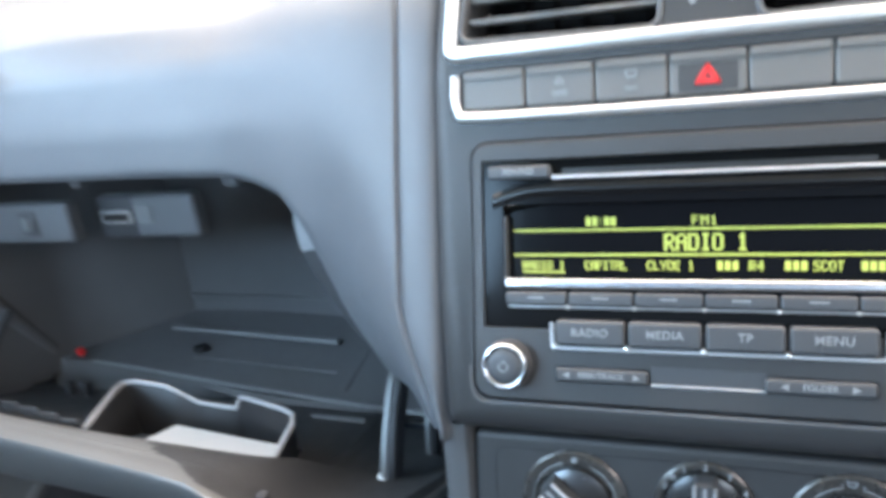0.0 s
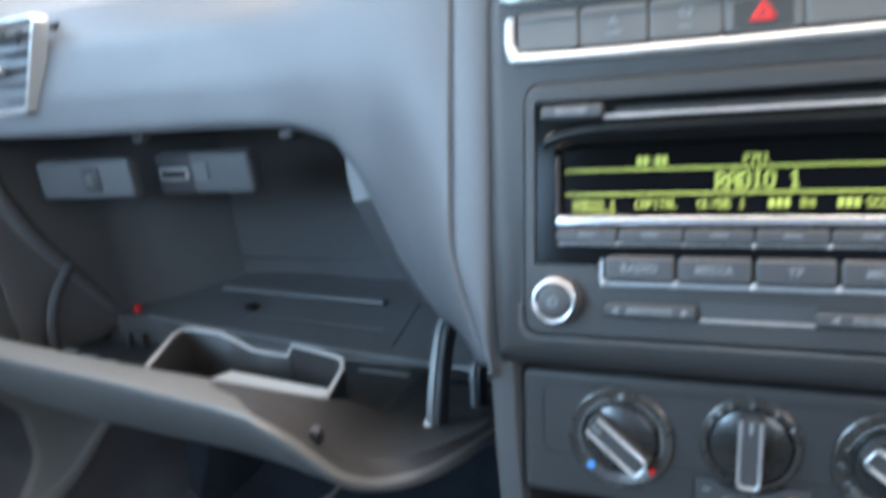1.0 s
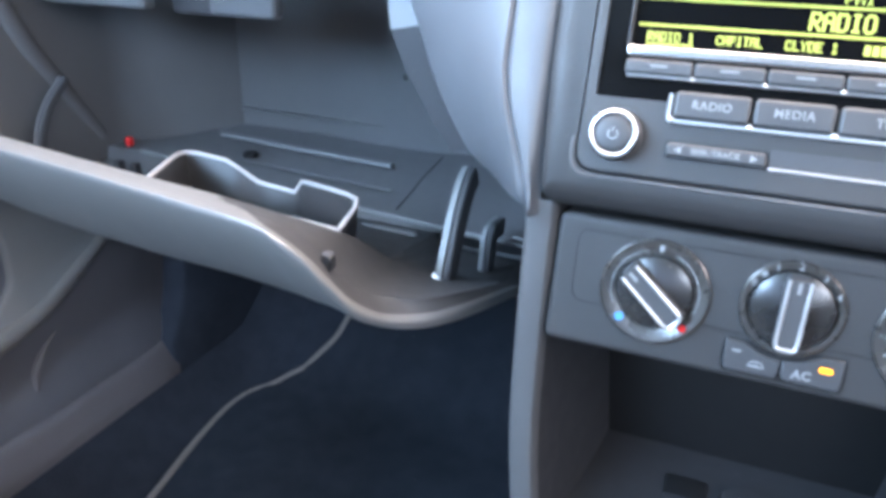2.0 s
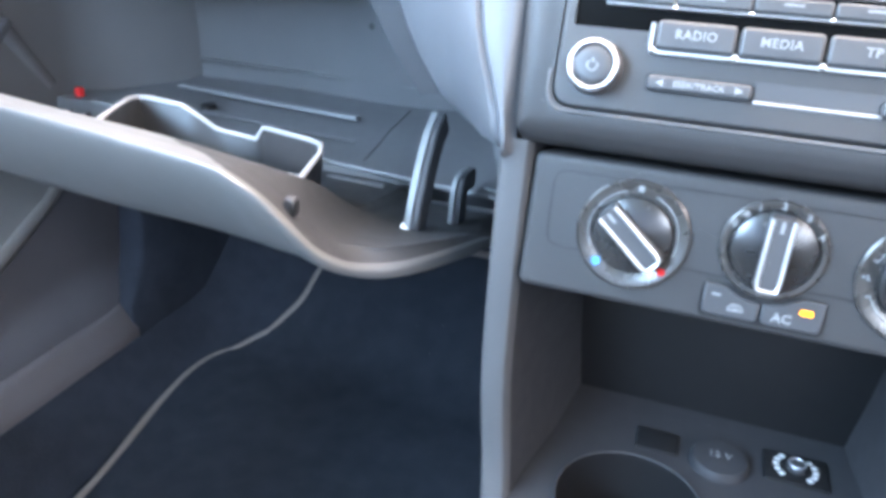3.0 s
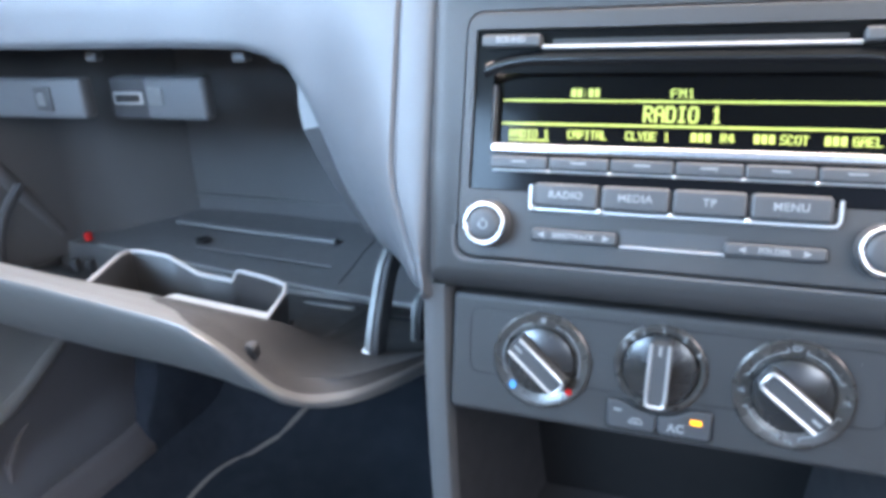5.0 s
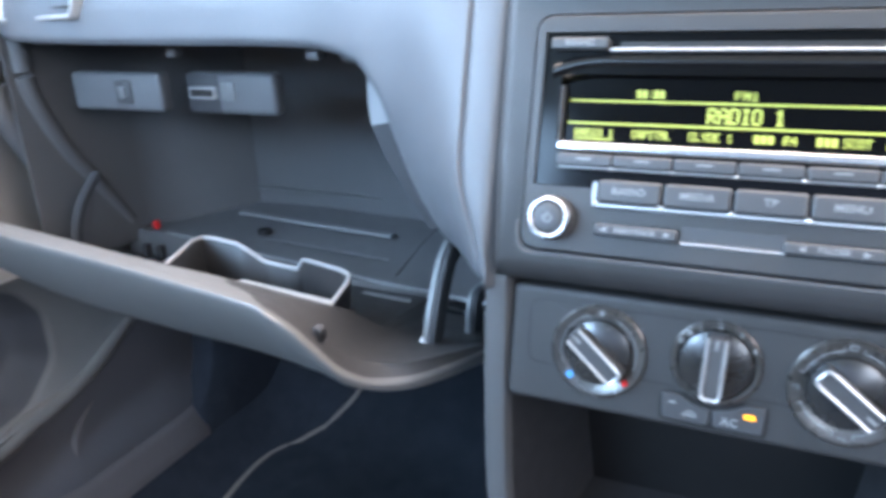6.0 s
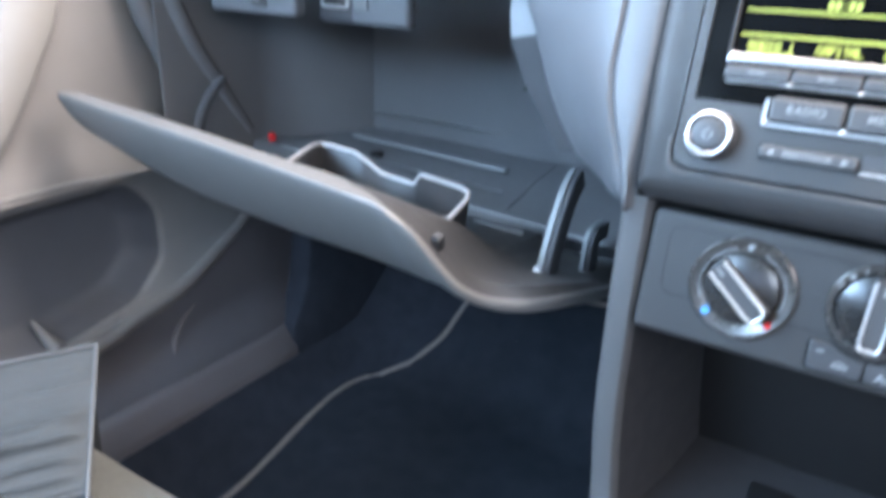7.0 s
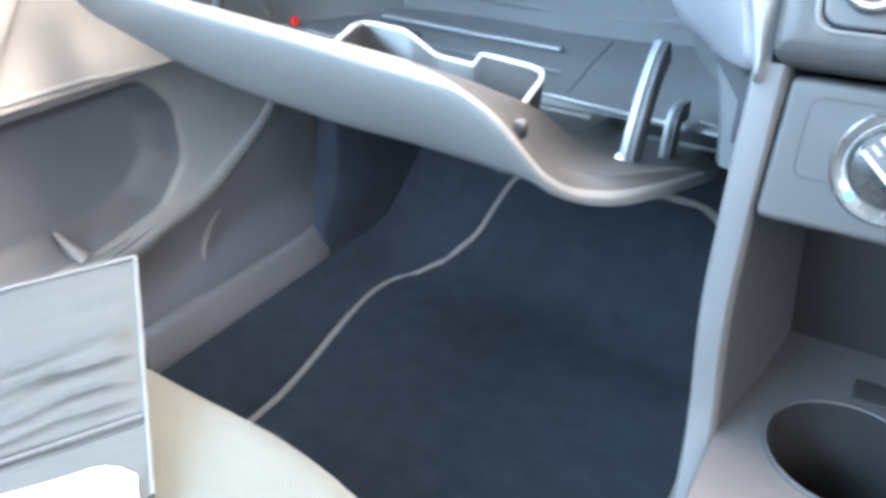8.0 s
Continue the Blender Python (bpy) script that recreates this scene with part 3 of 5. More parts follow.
def pad_column(x):
    """One upright line of the dash pad, from its rolled lower edge over the front to the rear of the top."""
    b = smooth01((x + 0.31) / 0.150)
    end = smooth01((-0.60 - x) / 0.12)
    strip = max(0.0, (x + 0.1555) / 0.022)
    seam = 0.0026 * max(0.0, 1 - abs(x + 0.1572) / 0.0018)
    roll = -0.0012 * math.sin(math.pi * min(strip, 1.0)) + 0.007 * smooth01((x + 0.137) / 0.007)
    z0 = table(LOW_EDGE, x)
    def spot(y, z, under=0.0):
        slide = 0.020 * smooth01((0.63 - z) / 0.08) * smooth01((x + 0.225) / 0.06) * (1 - smooth01((x + 0.155) / 0.022))
        return (x + slide - 0.5 * under, y + under, z - 0.28 * under)
    def front_y(z):
        return lerp(table(PAD_Y, z), table(NEAR_Y, z), b) + 0.035 * end + seam + roll
    wide = smooth01((0.674 - z0) / 0.11) * (1 - smooth01((x + 0.175) / 0.020))
    def rolled(z):
        s = 1 - min(edge_distance(x, z) / lerp(0.006, 0.042, wide), 1.0)
        return front_y(z) + lerp(0.003, 0.013, wide) * s * s
    def under(z):
        s = 1 - min(edge_distance(x, z) / 0.075, 1.0)
        return 0.032 * wide * s * s
    y0 = rolled(z0) + under(z0)
    side = Vector((-0.016 * wide, 0, 0))
    drop = smooth01((x + 0.225) / 0.06)
    col = [Vector(spot(y0 + lerp(0.070, 0.110, drop), z0 + 0.006 - 0.075 * drop)) + side * 1.3, Vector(spot(y0 + lerp(0.022, 0.035, drop), z0 + 0.002 - 0.022 * drop)) + side, spot(rolled(z0) + 0.004, z0 - 0.001, under(z0)), spot(rolled(z0) + 0.001, z0 - 0.0005, under(z0)), spot(rolled(z0 + 0.003), z0 + 0.003, under(z0 + 0.003))]
    for k in range(1, 17):
        z = lerp(z0 + 0.003, 0.785, (k / 16) ** 1.5)
        col.append(spot(rolled(z), z, under(z)))
    for k, ((py, pz), (ny, nz)) in enumerate(zip(PAD_TOP, NEAR_TOP)):
        back = 1 - (k / 4) ** 2
        col.append((x, lerp(py, ny, b) + 0.03 * end * back, lerp(pz, nz, b) - 0.010 * end * back - seam))
    return col


def build_dashboard():
    d = thing("dashboard", "dark grey soft-touch dashboard with a rounded passenger side pad", "dashboard")
    xs = spread(-0.735, -0.36, 26) + spread(-0.35, -0.17, 36) + [-0.165, -0.161, -0.1594, -0.1582, -0.1572, -0.1562, -0.155, -0.153] + spread(-0.150, -0.130, 10)
    part("pad", sheet([pad_column(x) for x in xs]), DASH, d, "soft grained passenger side pad")
    part("inner_wall", box(-0.152, 0.345, 0.535, 0.016, 0.45, 0.13, 0.003), TRAY, d)
    # driver's side, which closes the cabin
    rows = []
    for x in (0.140, 0.25, 0.45, 0.735):
        rows.append([(x, y, z) for y, z in ((0.16, 0.56), (0.05, 0.57), (0.05, 0.66), (0.075, 0.76), (0.12, 0.80), (0.20, 0.83), (0.31, 0.855))])
    part("driver_side", sheet(rows, 0.003), DASH, d)
    rows = [[(x, y, z) for y, z in ((0.074, 0.8225), (0.085, 0.829), (0.11, 0.836), (0.15, 0.842), (0.22, 0.849), (0.312, 0.857))] for x in spread(-0.137, 0.146, 10)]
    part("centre_top", sheet(rows, 0.003), DASH, d)
    rows = [[(x, y, z + 0.004 * math.sin(x * 4)) for y, z in ((0.315, 0.846), (0.318, 0.856), (0.33, 0.859), (0.45, 0.880), (0.60, 0.902), (0.66, 0.905))] for x in spread(-0.735, 0.735, 20)]
    part("defroster_panel", sheet(rows, 0.004), DASH, d, "rear strip of the dash top under the windscreen")
    rows = [[(x, y, z) for y, z in ((0.12, 0.845), (0.13, 0.70), (0.36, 0.70), (0.36, 0.44), (0.60, 0.44), (0.70, 0.60))] for x in (-0.735, -0.70, -0.672)]
    part("end_panel", sheet(rows, 0.003), LINER, d)
    # underside over the footwell
    rows = [[(x, y, z) for y, z in ((0.205, 0.432), (0.24, 0.424), (0.40, 0.425), (0.70, 0.46))] for x in spread(-0.72, -0.14, 10)]
    part("underside", sheet(rows, 0.004), LINER, d)
    # side vent
    m = face_frame(-0.577, 0.087, 0.746, 9.0) @ pose(0, 0, 0, 0, -9, 0)
    outline = rounded([(-0.075, -0.036), (0.043, -0.036), (0.072, 0.038), (-0.075, 0.038)], 0.006)
    v = part("air_vent", prism(inset(outline, 0.005), -0.03, -0.020), BLACK, d, "side air vent with a silver frame", m=m)
    part("vent_frame", ring_band(outline, 0.0042, -0.012, 0.0012), SILVER, v, "silver painted frame")
    for k in range(5):
        y = -0.025 + 0.0125 * k
        part("slat", box(-0.009 + 0.2 * y, y, -0.006, 0.108 + 0.30 * y, 0.0024, 0.009, 0.0008, 1), FASCIA, v)
    for k in range(6):
        part("vane", box(-0.06 + 0.021 * k, -0.001, -0.014, 0.0018, 0.064, 0.008), BLACK, v)
    part("tab", box(0.006, 0.000, 0.003, 0.026, 0.008, 0.008, 0.003, 3), CHROME, v, "bright chrome tab")


# ---- the centre fascia ----
def mirrored(points, centre=0.002):
    return [(2 * centre - u, v) for u, v in reversed(points)]


BUTTON_U = [-0.1185, -0.0849, -0.0503, -0.0158, 0.0190, 0.0540, 0.0895, 0.1215]


def build_fascia():
    f = thing("centre_fascia", "dark grey centre fascia with chrome-trimmed air vents", "dashboard panel", F_RADIO)
    half = [(-0.131, -0.040), (0.128, -0.040), (0.1355, 0.03), (0.1365, 0.15), (0.131, 0.205), (0.104, 0.231), (0.0, 0.238), (-0.104, 0.231), (-0.131, 0.205), (-0.1365, 0.15), (-0.1355, 0.03)]
    vent_l = rounded([(-0.1195, 0.1650), (-0.0205, 0.1630), (-0.0180, 0.2140), (-0.074, 0.2120), (-0.1130, 0.2000)], [0.006, 0.006, 0.006, 0.03, 0.014], 6)
    vent_r = [Vector(p) for p in mirrored([tuple(p) for p in vent_l])]
    cutters = [
        prism(rounded(rect(-0.1150, -0.0215, 0.1150, 0.1130), 0.011), -0.04, 0.03),
        prism(vent_l, -0.05, 0.03), prism(vent_r, -0.05, 0.03),
        prism(rounded(rect(-0.1195, 0.1280, 0.1225, 0.1500), 0.004), -0.0035, 0.03),
        prism(rect(-0.0085, 0.1785, -0.0015, 0.2040), -0.02, 0.03), prism(rect(0.0090, 0.1785, 0.0160, 0.2040), -0.02, 0.03),
    ]
    for a in (22.5, 45.0, 67.5):
        roll = box(0, 0, 0.0666, 0.5, 0.2, 0.1)
        roll.transform(pose(0, -0.0235, -0.0166, a, 0, 0))
        cutters.append(roll)
    part("panel", carve(prism(rounded(half, [0.012, 0.012] + [0.022] * 9), -0.07, 0.0, 0.008), cutters), FASCIA, f)
    bead = [(lerp(-0.108, 0.108, k / 20), -0.0229, 0.0002) for k in range(21)]
    # bead paler than the fascia, painting the light on the opening's edge
    part("lower_lip", tube(curve_points([(-0.1165, -0.004, 0.0), (-0.1163, -0.014, 0.0), (-0.1135, -0.0208, 0.0002)] + bead + [(0.1135, -0.0208, 0.0002), (0.1163, -0.014, 0.0), (0.1165, -0.004, 0.0)], 3), 0.0011, 8), LOWER, f, "lower lip of the radio opening, coloured lighter as a lit edge")
    ring = rounded([(-0.1290, 0.1545), (0.1330, 0.1545), (0.1270, 0.2230), (0.002, 0.2335), (-0.1230, 0.2230)], [0.008, 0.008, 0.034, 0.25, 0.034], 14)
    part("vent_trim", ring_band(ring, 0.0074, -0.001, 0.0040, 0.0024), CHROME, f, "satin chrome ring round the vents")
    low = curve_points([(-0.1222, 0.1470, 0.0), (-0.1222, 0.136, 0.001), (-0.1205, 0.1285, 0.001), (-0.1140, 0.1256, 0.001), (-0.06, 0.1248, 0.001), (0.0, 0.1246, 0.001), (0.06, 0.1248, 0.001), (0.117, 0.1256, 0.001), (0.1245, 0.131, 0.001), (0.1250, 0.147, 0.0)], 6)
    part("switch_trim", tube(low, 0.0027, 10), CHROME, f, "satin chrome line under the switches")
    for side, outline, u0, u1 in ((0, vent_l, -0.1185, -0.0195), (1, vent_r, 0.0235, 0.1225)):
        v = part("air_vent", prism(inset(outline, -0.002), -0.045, -0.040), GLOSS, f, "rectangular air vent with dark slats")
        part("vent_frame", ring_band(inset(outline, -0.0022), 0.0030, -0.020, 0.0016, 0.001), LOWER, v)
        for k in range(4):
            y = 0.1757 + 0.0112 * k
            slope = 0.030 if k == 3 else 0.006
            a, b = (u0 + slope * 0.5, u1 + 0.0005) if side == 0 else (u0 - 0.0005, u1 - slope * 0.5)
            bm = box(0, 0, 0, b - a, 0.0021, 0.007, 0.0009, 2)
            part("slat", bm, SLAT, v, m=pose((a + b) / 2, y, -0.0065, 5, 0, 0))
        for k in range(6):
            part("vane", box(lerp(u0, u1, (k + 0.6) / 6.2), 0.188, -0.035, 0.0012, 0.050, 0.008), GLOSS, v)
        um = (u0 + u1) / 2 - 0.002
        part("tab", box(um, 0.1865, 0.0005, 0.0190, 0.0075, 0.010, 0.0034, 4), CHROME, v, "bright chrome tab")
    for u in (-0.0050, 0.0125):
        w = part("thumbwheel", box(0, 0, 0, 0.0055, 0.024, 0.006, 0.0022, 3), SWITCH, f, m=pose(u, 0.1912, -0.0005))
        for k in range(9):
            part("ridge", box(0, -0.010 + 0.0025 * k, 0.0028, 0.0050, 0.0007, 0.0012), BLACK, w)
        part("dot", lathe([(0.0019, 0), (0.0019, 0.0004), (0.0, 0.0004)], 14, u, 0.1735), GREY_PRINT, f)
        for k in range(3):
            part("icon", box(u, 0.2075 + 0.0018 * k, 0.0003, 0.0040, 0.0010, 0.0006), GREY_PRINT, f)
    for k in range(7):
        a, b = BUTTON_U[k] + 0.0002, BUTTON_U[k + 1] - 0.0002
        part("switch", prism(rounded(rect(a, 0.1290, b, 0.1490), 0.0026, 4), -0.012, 0.0012, 0.0016), SWITCH, f, "hazard switch" if k == 3 else "")
        part("switch_lip", prism(rounded(rect(a + 0.0006, 0.1445, b - 0.0006, 0.1488), 0.0016, 4), 0.0, 0.0022, 0.0009), SWITCH, f)
    c = (BUTTON_U[3] + BUTTON_U[4]) / 2
    part("hazard_field", prism(rounded(rect(c - 0.013, 0.1305, c + 0.013, 0.1435), 0.001, 3), 0.0, 0.0015, 0.0002), FASCIA, f)
    tri = rounded([(c - 0.0064, 0.1335), (c + 0.0064, 0.1335), (c, 0.1438)], 0.0008, 3)
    part("hazard_triangle", ring_band(tri, 0.0026, 0.0012, 0.0021, 0.0002), RED, f, "red warning triangle")
    c = (BUTTON_U[1] + BUTTON_U[2]) / 2
    part("icon", ring_band(rounded([(c - 0.0030, 0.1392), (c + 0.0030, 0.1392), (c, 0.1435)], 0.0006, 3), 0.0008, 0.0012, 0.0019, 0.0001), GREY_PRINT, f)
    part("icon", letters("OFF", 0.0042, c, 0.1345, 0.0013, bold=0.0001), GREY_PRINT, f)
    c = (BUTTON_U[2] + BUTTON_U[3]) / 2
    part("icon", screen_icon(c, 0.1412, 0.0013, 0.0032), GREY_PRINT, f)
    part("icon", box(c, 0.1345, 0.0014, 0.0060, 0.0008, 0.0005), GREY_PRINT, f)


# ---- the radio ----
def arrow(u, v, w, s):
    return prism([(u - s, v - abs(s)), (u - s, v + abs(s)), (u + s, v)] if s < 0 else [(u - s, v - s), (u + s, v), (u - s, v + s)], w, w + 0.0004)


def build_radio():
    r = thing("car_radio", "dark grey car radio with a black display and lit yellow characters", "car radio", F_RADIO)
    face = rounded(rect(-0.1142, -0.0207, 0.1142, 0.1122), 0.0105)
    window = rounded(rect(-0.1088, 0.0168, 0.1085, 0.1028), 0.0012, 3)
    part("faceplate", carve(prism(face, -0.03, 0.0012, 0.0016), [prism(window, -0.05, 0.03)]), FASCIA, r)
    screen = rounded(rect(-0.0985, 0.0420, 0.0995, 0.0800), 0.002, 3)
    part("black_panel", carve(prism(window, -0.028, -0.0015, 0.0004), [prism(screen, -0.012, 0.02)]), GLOSS, r, "glossy black panel")
    part("display", prism(screen, -0.0115, -0.0092), GLASS_BLACK, r, "black display")
    # sloped hood over the display
    rows = []
    for u in spread(-0.1035, 0.1040, 60):
        bend = 0.006 * max(0.0, 1 - min(u + 0.1035, 0.1040 - u) / 0.030) ** 2
        rows.append([(u, v - bend, w) for v, w in ((0.0914, -0.0016), (0.0900, -0.0006), (0.0884, 0.0000), (0.0866, 0.0001), (0.0848, -0.0006), (0.0830, -0.0022), (0.0810, -0.0052), (0.0790, -0.0095))])
    part("display_hood", sheet(rows, 0.0006), HOOD, r, "glossy sloped hood")
    for u, d in ((-0.0975, 1), (0.0985, -1)):
        part("display_edge", box(u, 0.0580, -0.0050, 0.0012, 0.032, 0.007, 0.0004, 1), BUTTON, r)
    part("display_strip", prism(rounded(rect(-0.0975, 0.0368, 0.0970, 0.0424), 0.0022, 4), -0.012, 0.0016, 0.0016), POLISHED, r, "bright chrome strip")
    # display characters
    W = -0.0090
    for v in (0.0664, 0.0538):
        part("display_line", box(0.0, v, W, 0.1895, 0.0011, 0.0006), LCD, r)
    part("display_text", dot_letters("RADIO 1", -0.0188, 0.0190, 0.0557, 0.0641, W, 1.55), LCD, r, "large lit station name")
    part("display_text", dot_letters("FM1", -0.0060, 0.0056, 0.0682, 0.0728, W), LCD, r)
    for u in (-0.0558, -0.0526, -0.0466, -0.0434):
        part("display_bar", box(u, 0.0706, W, 0.0024, 0.0044, 0.0006), LCD, r)
    for v in (0.0696, 0.0716):
        part("display_bar", box(-0.0496, v, W, 0.0008, 0.0008, 0.0006), LCD, r)
    for text, u0, u1 in (("RADIO 1", -0.0900, -0.0680), ("CAPITAL", -0.0576, -0.0370), ("CLYDE 1", -0.0272, -0.0052), ("R4", 0.0195, 0.0257), ("SCOT", 0.0467, 0.0592), ("GAEL", 0.0781, 0.0906)):
        part("display_text", dot_letters(text, u0, u1, 0.0462, 0.0508, W), LCD, r)
    for u in (0.0066, 0.0361, 0.0675):
        for k in range(3):
            part("display_bar", box(u + 0.0034 * k, 0.0485, W, 0.0025, 0.0044, 0.0006), LCD, r)
    part("display_line", box(-0.0790, 0.0450, W, 0.0222, 0.0008, 0.0006), LCD, r)
    # disc slot
    part("slot", box(0.002, 0.0960, -0.0014, 0.1380, 0.0030, 0.0012), BLACK, r, "disc slot")
    part("slot_line", prism(rounded(rect(-0.0725, 0.0922, 0.0770, 0.0940), 0.0008, 3), -0.004, 0.0012, 0.0006), SILVER, r, "silver line under the disc slot")
    for u0, u1, text in ((-0.1048, -0.0725, "SOUND"), (0.0770, 0.1060, "EJECT")):
        b = part("button", prism(rounded(rect(u0, 0.0928, u1, 0.0995), 0.0022, 4), -0.006, 0.0040, 0.0014), BUTTON, r)
        part("label", letters(text, 0.0044, (u0 + u1) / 2, 0.0963, 0.0041, bold=0.0001), GREY_PRINT, b)
    # preset keys
    pu = spread(-0.0968, 0.0958, 6)
    for k in range(6):
        b = part("preset_button", prism(rounded(rect(pu[k] + 0.0003, 0.0287, pu[k + 1] - 0.0003, 0.0356), 0.0020, 4), -0.006, 0.0030, 0.0013), BUTTON, r)
        part("mark", box((pu[k] + pu[k + 1]) / 2, 0.0328, 0.0030, 0.0080, 0.0009, 0.0005), GREY_PRINT, b)
    part("preset_line", prism(rounded(rect(-0.0955, 0.0274, 0.0965, 0.0286), 0.0005, 2), -0.004, 0.0016, 0.0005), SILVER, r)
    for u in pu[1:-1]:
        part("preset_dot", lathe([(0.0010, 0), (0.0010, 0.0022), (0.0, 0.0028)], 10, u, 0.0280), CHROME, r)
    # function keys
    fu = [-0.0713, -0.0360, -0.0008, 0.0349, 0.0718]
    for k, text in enumerate(("RADIO", "MEDIA", "TP", "MENU")):
        b = part("function_button", prism(rounded(rect(fu[k] + 0.0006, 0.0092, fu[k + 1] - 0.0006, 0.0221), 0.0028, 4), -0.004, 0.0058, 0.0018), BUTTON, r)
        part("label", letters(text, 0.0055, (fu[k] + fu[k + 1]) / 2, 0.0160, 0.0060, bold=0.0001), GREY_PRINT, b)
    path = [(-0.0725, 0.0205, 0.0035), (-0.0725, 0.0105, 0.0035), (-0.0712, 0.0083, 0.0035), (-0.068, 0.0080, 0.0035), (0.07, 0.0080, 0.0035), (0.0730, 0.0083, 0.0035), (0.0745, 0.0105, 0.0035), (0.0745, 0.0205, 0.0035)]
    part("key_bracket", tube(path, 0.0011, 6), SILVER, r, "thin silver bracket under the keys")
    for u in fu[:-1]:
        part("bracket_dot", lathe([(0.0017, 0), (0.0017, 0.0045), (0.0012, 0.0056), (0.0, 0.006)], 12, u, 0.0086), CHROME, r)
    # rockers
    for u0, u1, v0, text in ((-0.0712, -0.0260, -0.0089, "SEEK/TRACK"), (0.0250, 0.0708, -0.0091, "FOLDER")):
        part("rocker_shadow_gap", prism(rounded(rect(u0 - 0.0010, v0 - 0.0010, u1 + 0.0010, v0 + 0.0080), 0.0024, 4), 0.0, 0.0014), BLACK, r)
        b = part("rocker", prism(rounded(rect(u0, v0, u1, v0 + 0.0070), 0.0026, 4), 0.0, 0.0048, 0.0016), BUTTON, r)
        part("label", letters(text, 0.0037, (u0 + u1) / 2, v0 + 0.0036, 0.0049, bold=0.0001), GREY_PRINT, b)
        e = 0.0055 if text == "SEEK/TRACK" else 0.0085
        part("arrow", arrow(u0 + e, v0 + 0.0036, 0.0047, -0.0017), GREY_PRINT, b)
        part("arrow", arrow(u1 - e, v0 + 0.0036, 0.0047, 0.0017), GREY_PRINT, b)
    part("rocker_line", prism(rounded(rect(-0.0250, -0.0098, 0.0262, -0.0082), 0.0005, 2), 0.0, 0.0019, 0.0005), SILVER, r)
    part("rocker_bridge", prism(rounded(rect(-0.0250, -0.0080, 0.0262, 0.0000), 0.0005, 2), 0.0, 0.0016, 0.0002), BUTTON, r)
    # knobs
    for u in (-0.0957, 0.0935):
        k = part("knob", lathe([(0.0130, 0.0), (0.0127, 0.004), (0.0120, 0.0100)], 44, u, -0.0015), BUTTON, r, "rotary knob with a bright ring")
        part("knob_ring", lathe([(0.0121, 0.0096), (0.0120, 0.0108), (0.0115, 0.0117), (0.0106, 0.0121), (0.0097, 0.0119), (0.0090, 0.0112), (0.0087, 0.0104)], 44, u, -0.0015), POLISHED, k, "chrome ring")
        part("cap", lathe([(0.0087, 0.0102), (0.0086, 0.0114), (0.0080, 0.0119), (0.0055, 0.0122), (0.0, 0.0123)], 36, u, -0.0015), BUTTON, k, "dark knob cap")
        if u < 0:
            part("power_mark", arc_band(u, -0.0015, 0.0020, 0.0026, -230, 50, 0.0124), GREY_PRINT, k)
            part("power_mark", box(u, 0.0008, 0.0126, 0.0006, 0.0022, 0.0004), GREY_PRINT, k)


# ---- the climate controls ----
def screen_icon(u, v, w, s):
    """A windscreen symbol: the outline of a trapezium with bowed sides."""
    return ring_band(rounded([(u - 0.7 * s, v - 0.6 * s), (u + 0.7 * s, v - 0.6 * s), (u + 1.1 * s, v + 0.6 * s), (u - 1.1 * s, v + 0.6 * s)], 0.3 * s, 4), 0.26 * s, w, w + 0.0005, 0.0001)


def fan_icon(u, v, w, s):
    bm = bmesh.new()
    for turn in (20, 65, 110, 155):
        b = box(0, 0, 0, 2.0 * s, 0.42 * s, 0.0004)
        b.transform(pose(u, v, w, 0, 0, turn))
        me = bpy.data.meshes.new("blade")
        b.to_mesh(me)
        b.free()
        bm.from_mesh(me)
    return bm


def flow_icon(u, v, w, s):
    """An air flow symbol: an arrow and a short bent line."""
    bm = prism([(u - s, v - 0.5 * s), (u - 0.1 * s, v), (u - s, v + 0.5 * s)], w, w + 0.0004)
    box(u + 0.4 * s, v - 0.1 * s, w + 0.0002, 0.35 * s, 1.5 * s, 0.0004, bm=bm)
    box(u + 0.8 * s, v - 0.7 * s, w + 0.0002, 0.8 * s, 0.35 * s, 0.0004, bm=bm)
    return bm


def loop_icon(u, v, w, s):
    """A recirculation symbol: a car outline with an arrow inside."""
    bm = ring_band(rounded([(u - 1.3 * s, v - 0.5 * s), (u + 1.3 * s, v - 0.5 * s), (u + 1.2 * s, v + 0.1 * s), (u + 0.6 * s, v + 0.7 * s), (u - 0.6 * s, v + 0.7 * s), (u - 1.2 * s, v + 0.1 * s)], 0.2 * s, 3), 0.24 * s, w, w + 0.0005, 0.0001)
    box(u, v - 0.02 * s, w + 0.0002, 0.9 * s, 0.26 * s, 0.0004, bm=bm)
    return bm


def stadium(length, width, n=6):
    return rounded([(-length / 2, -width / 2), (length / 2, -width / 2), (length / 2, width / 2), (-length / 2, width / 2)], width * 0.22, n)


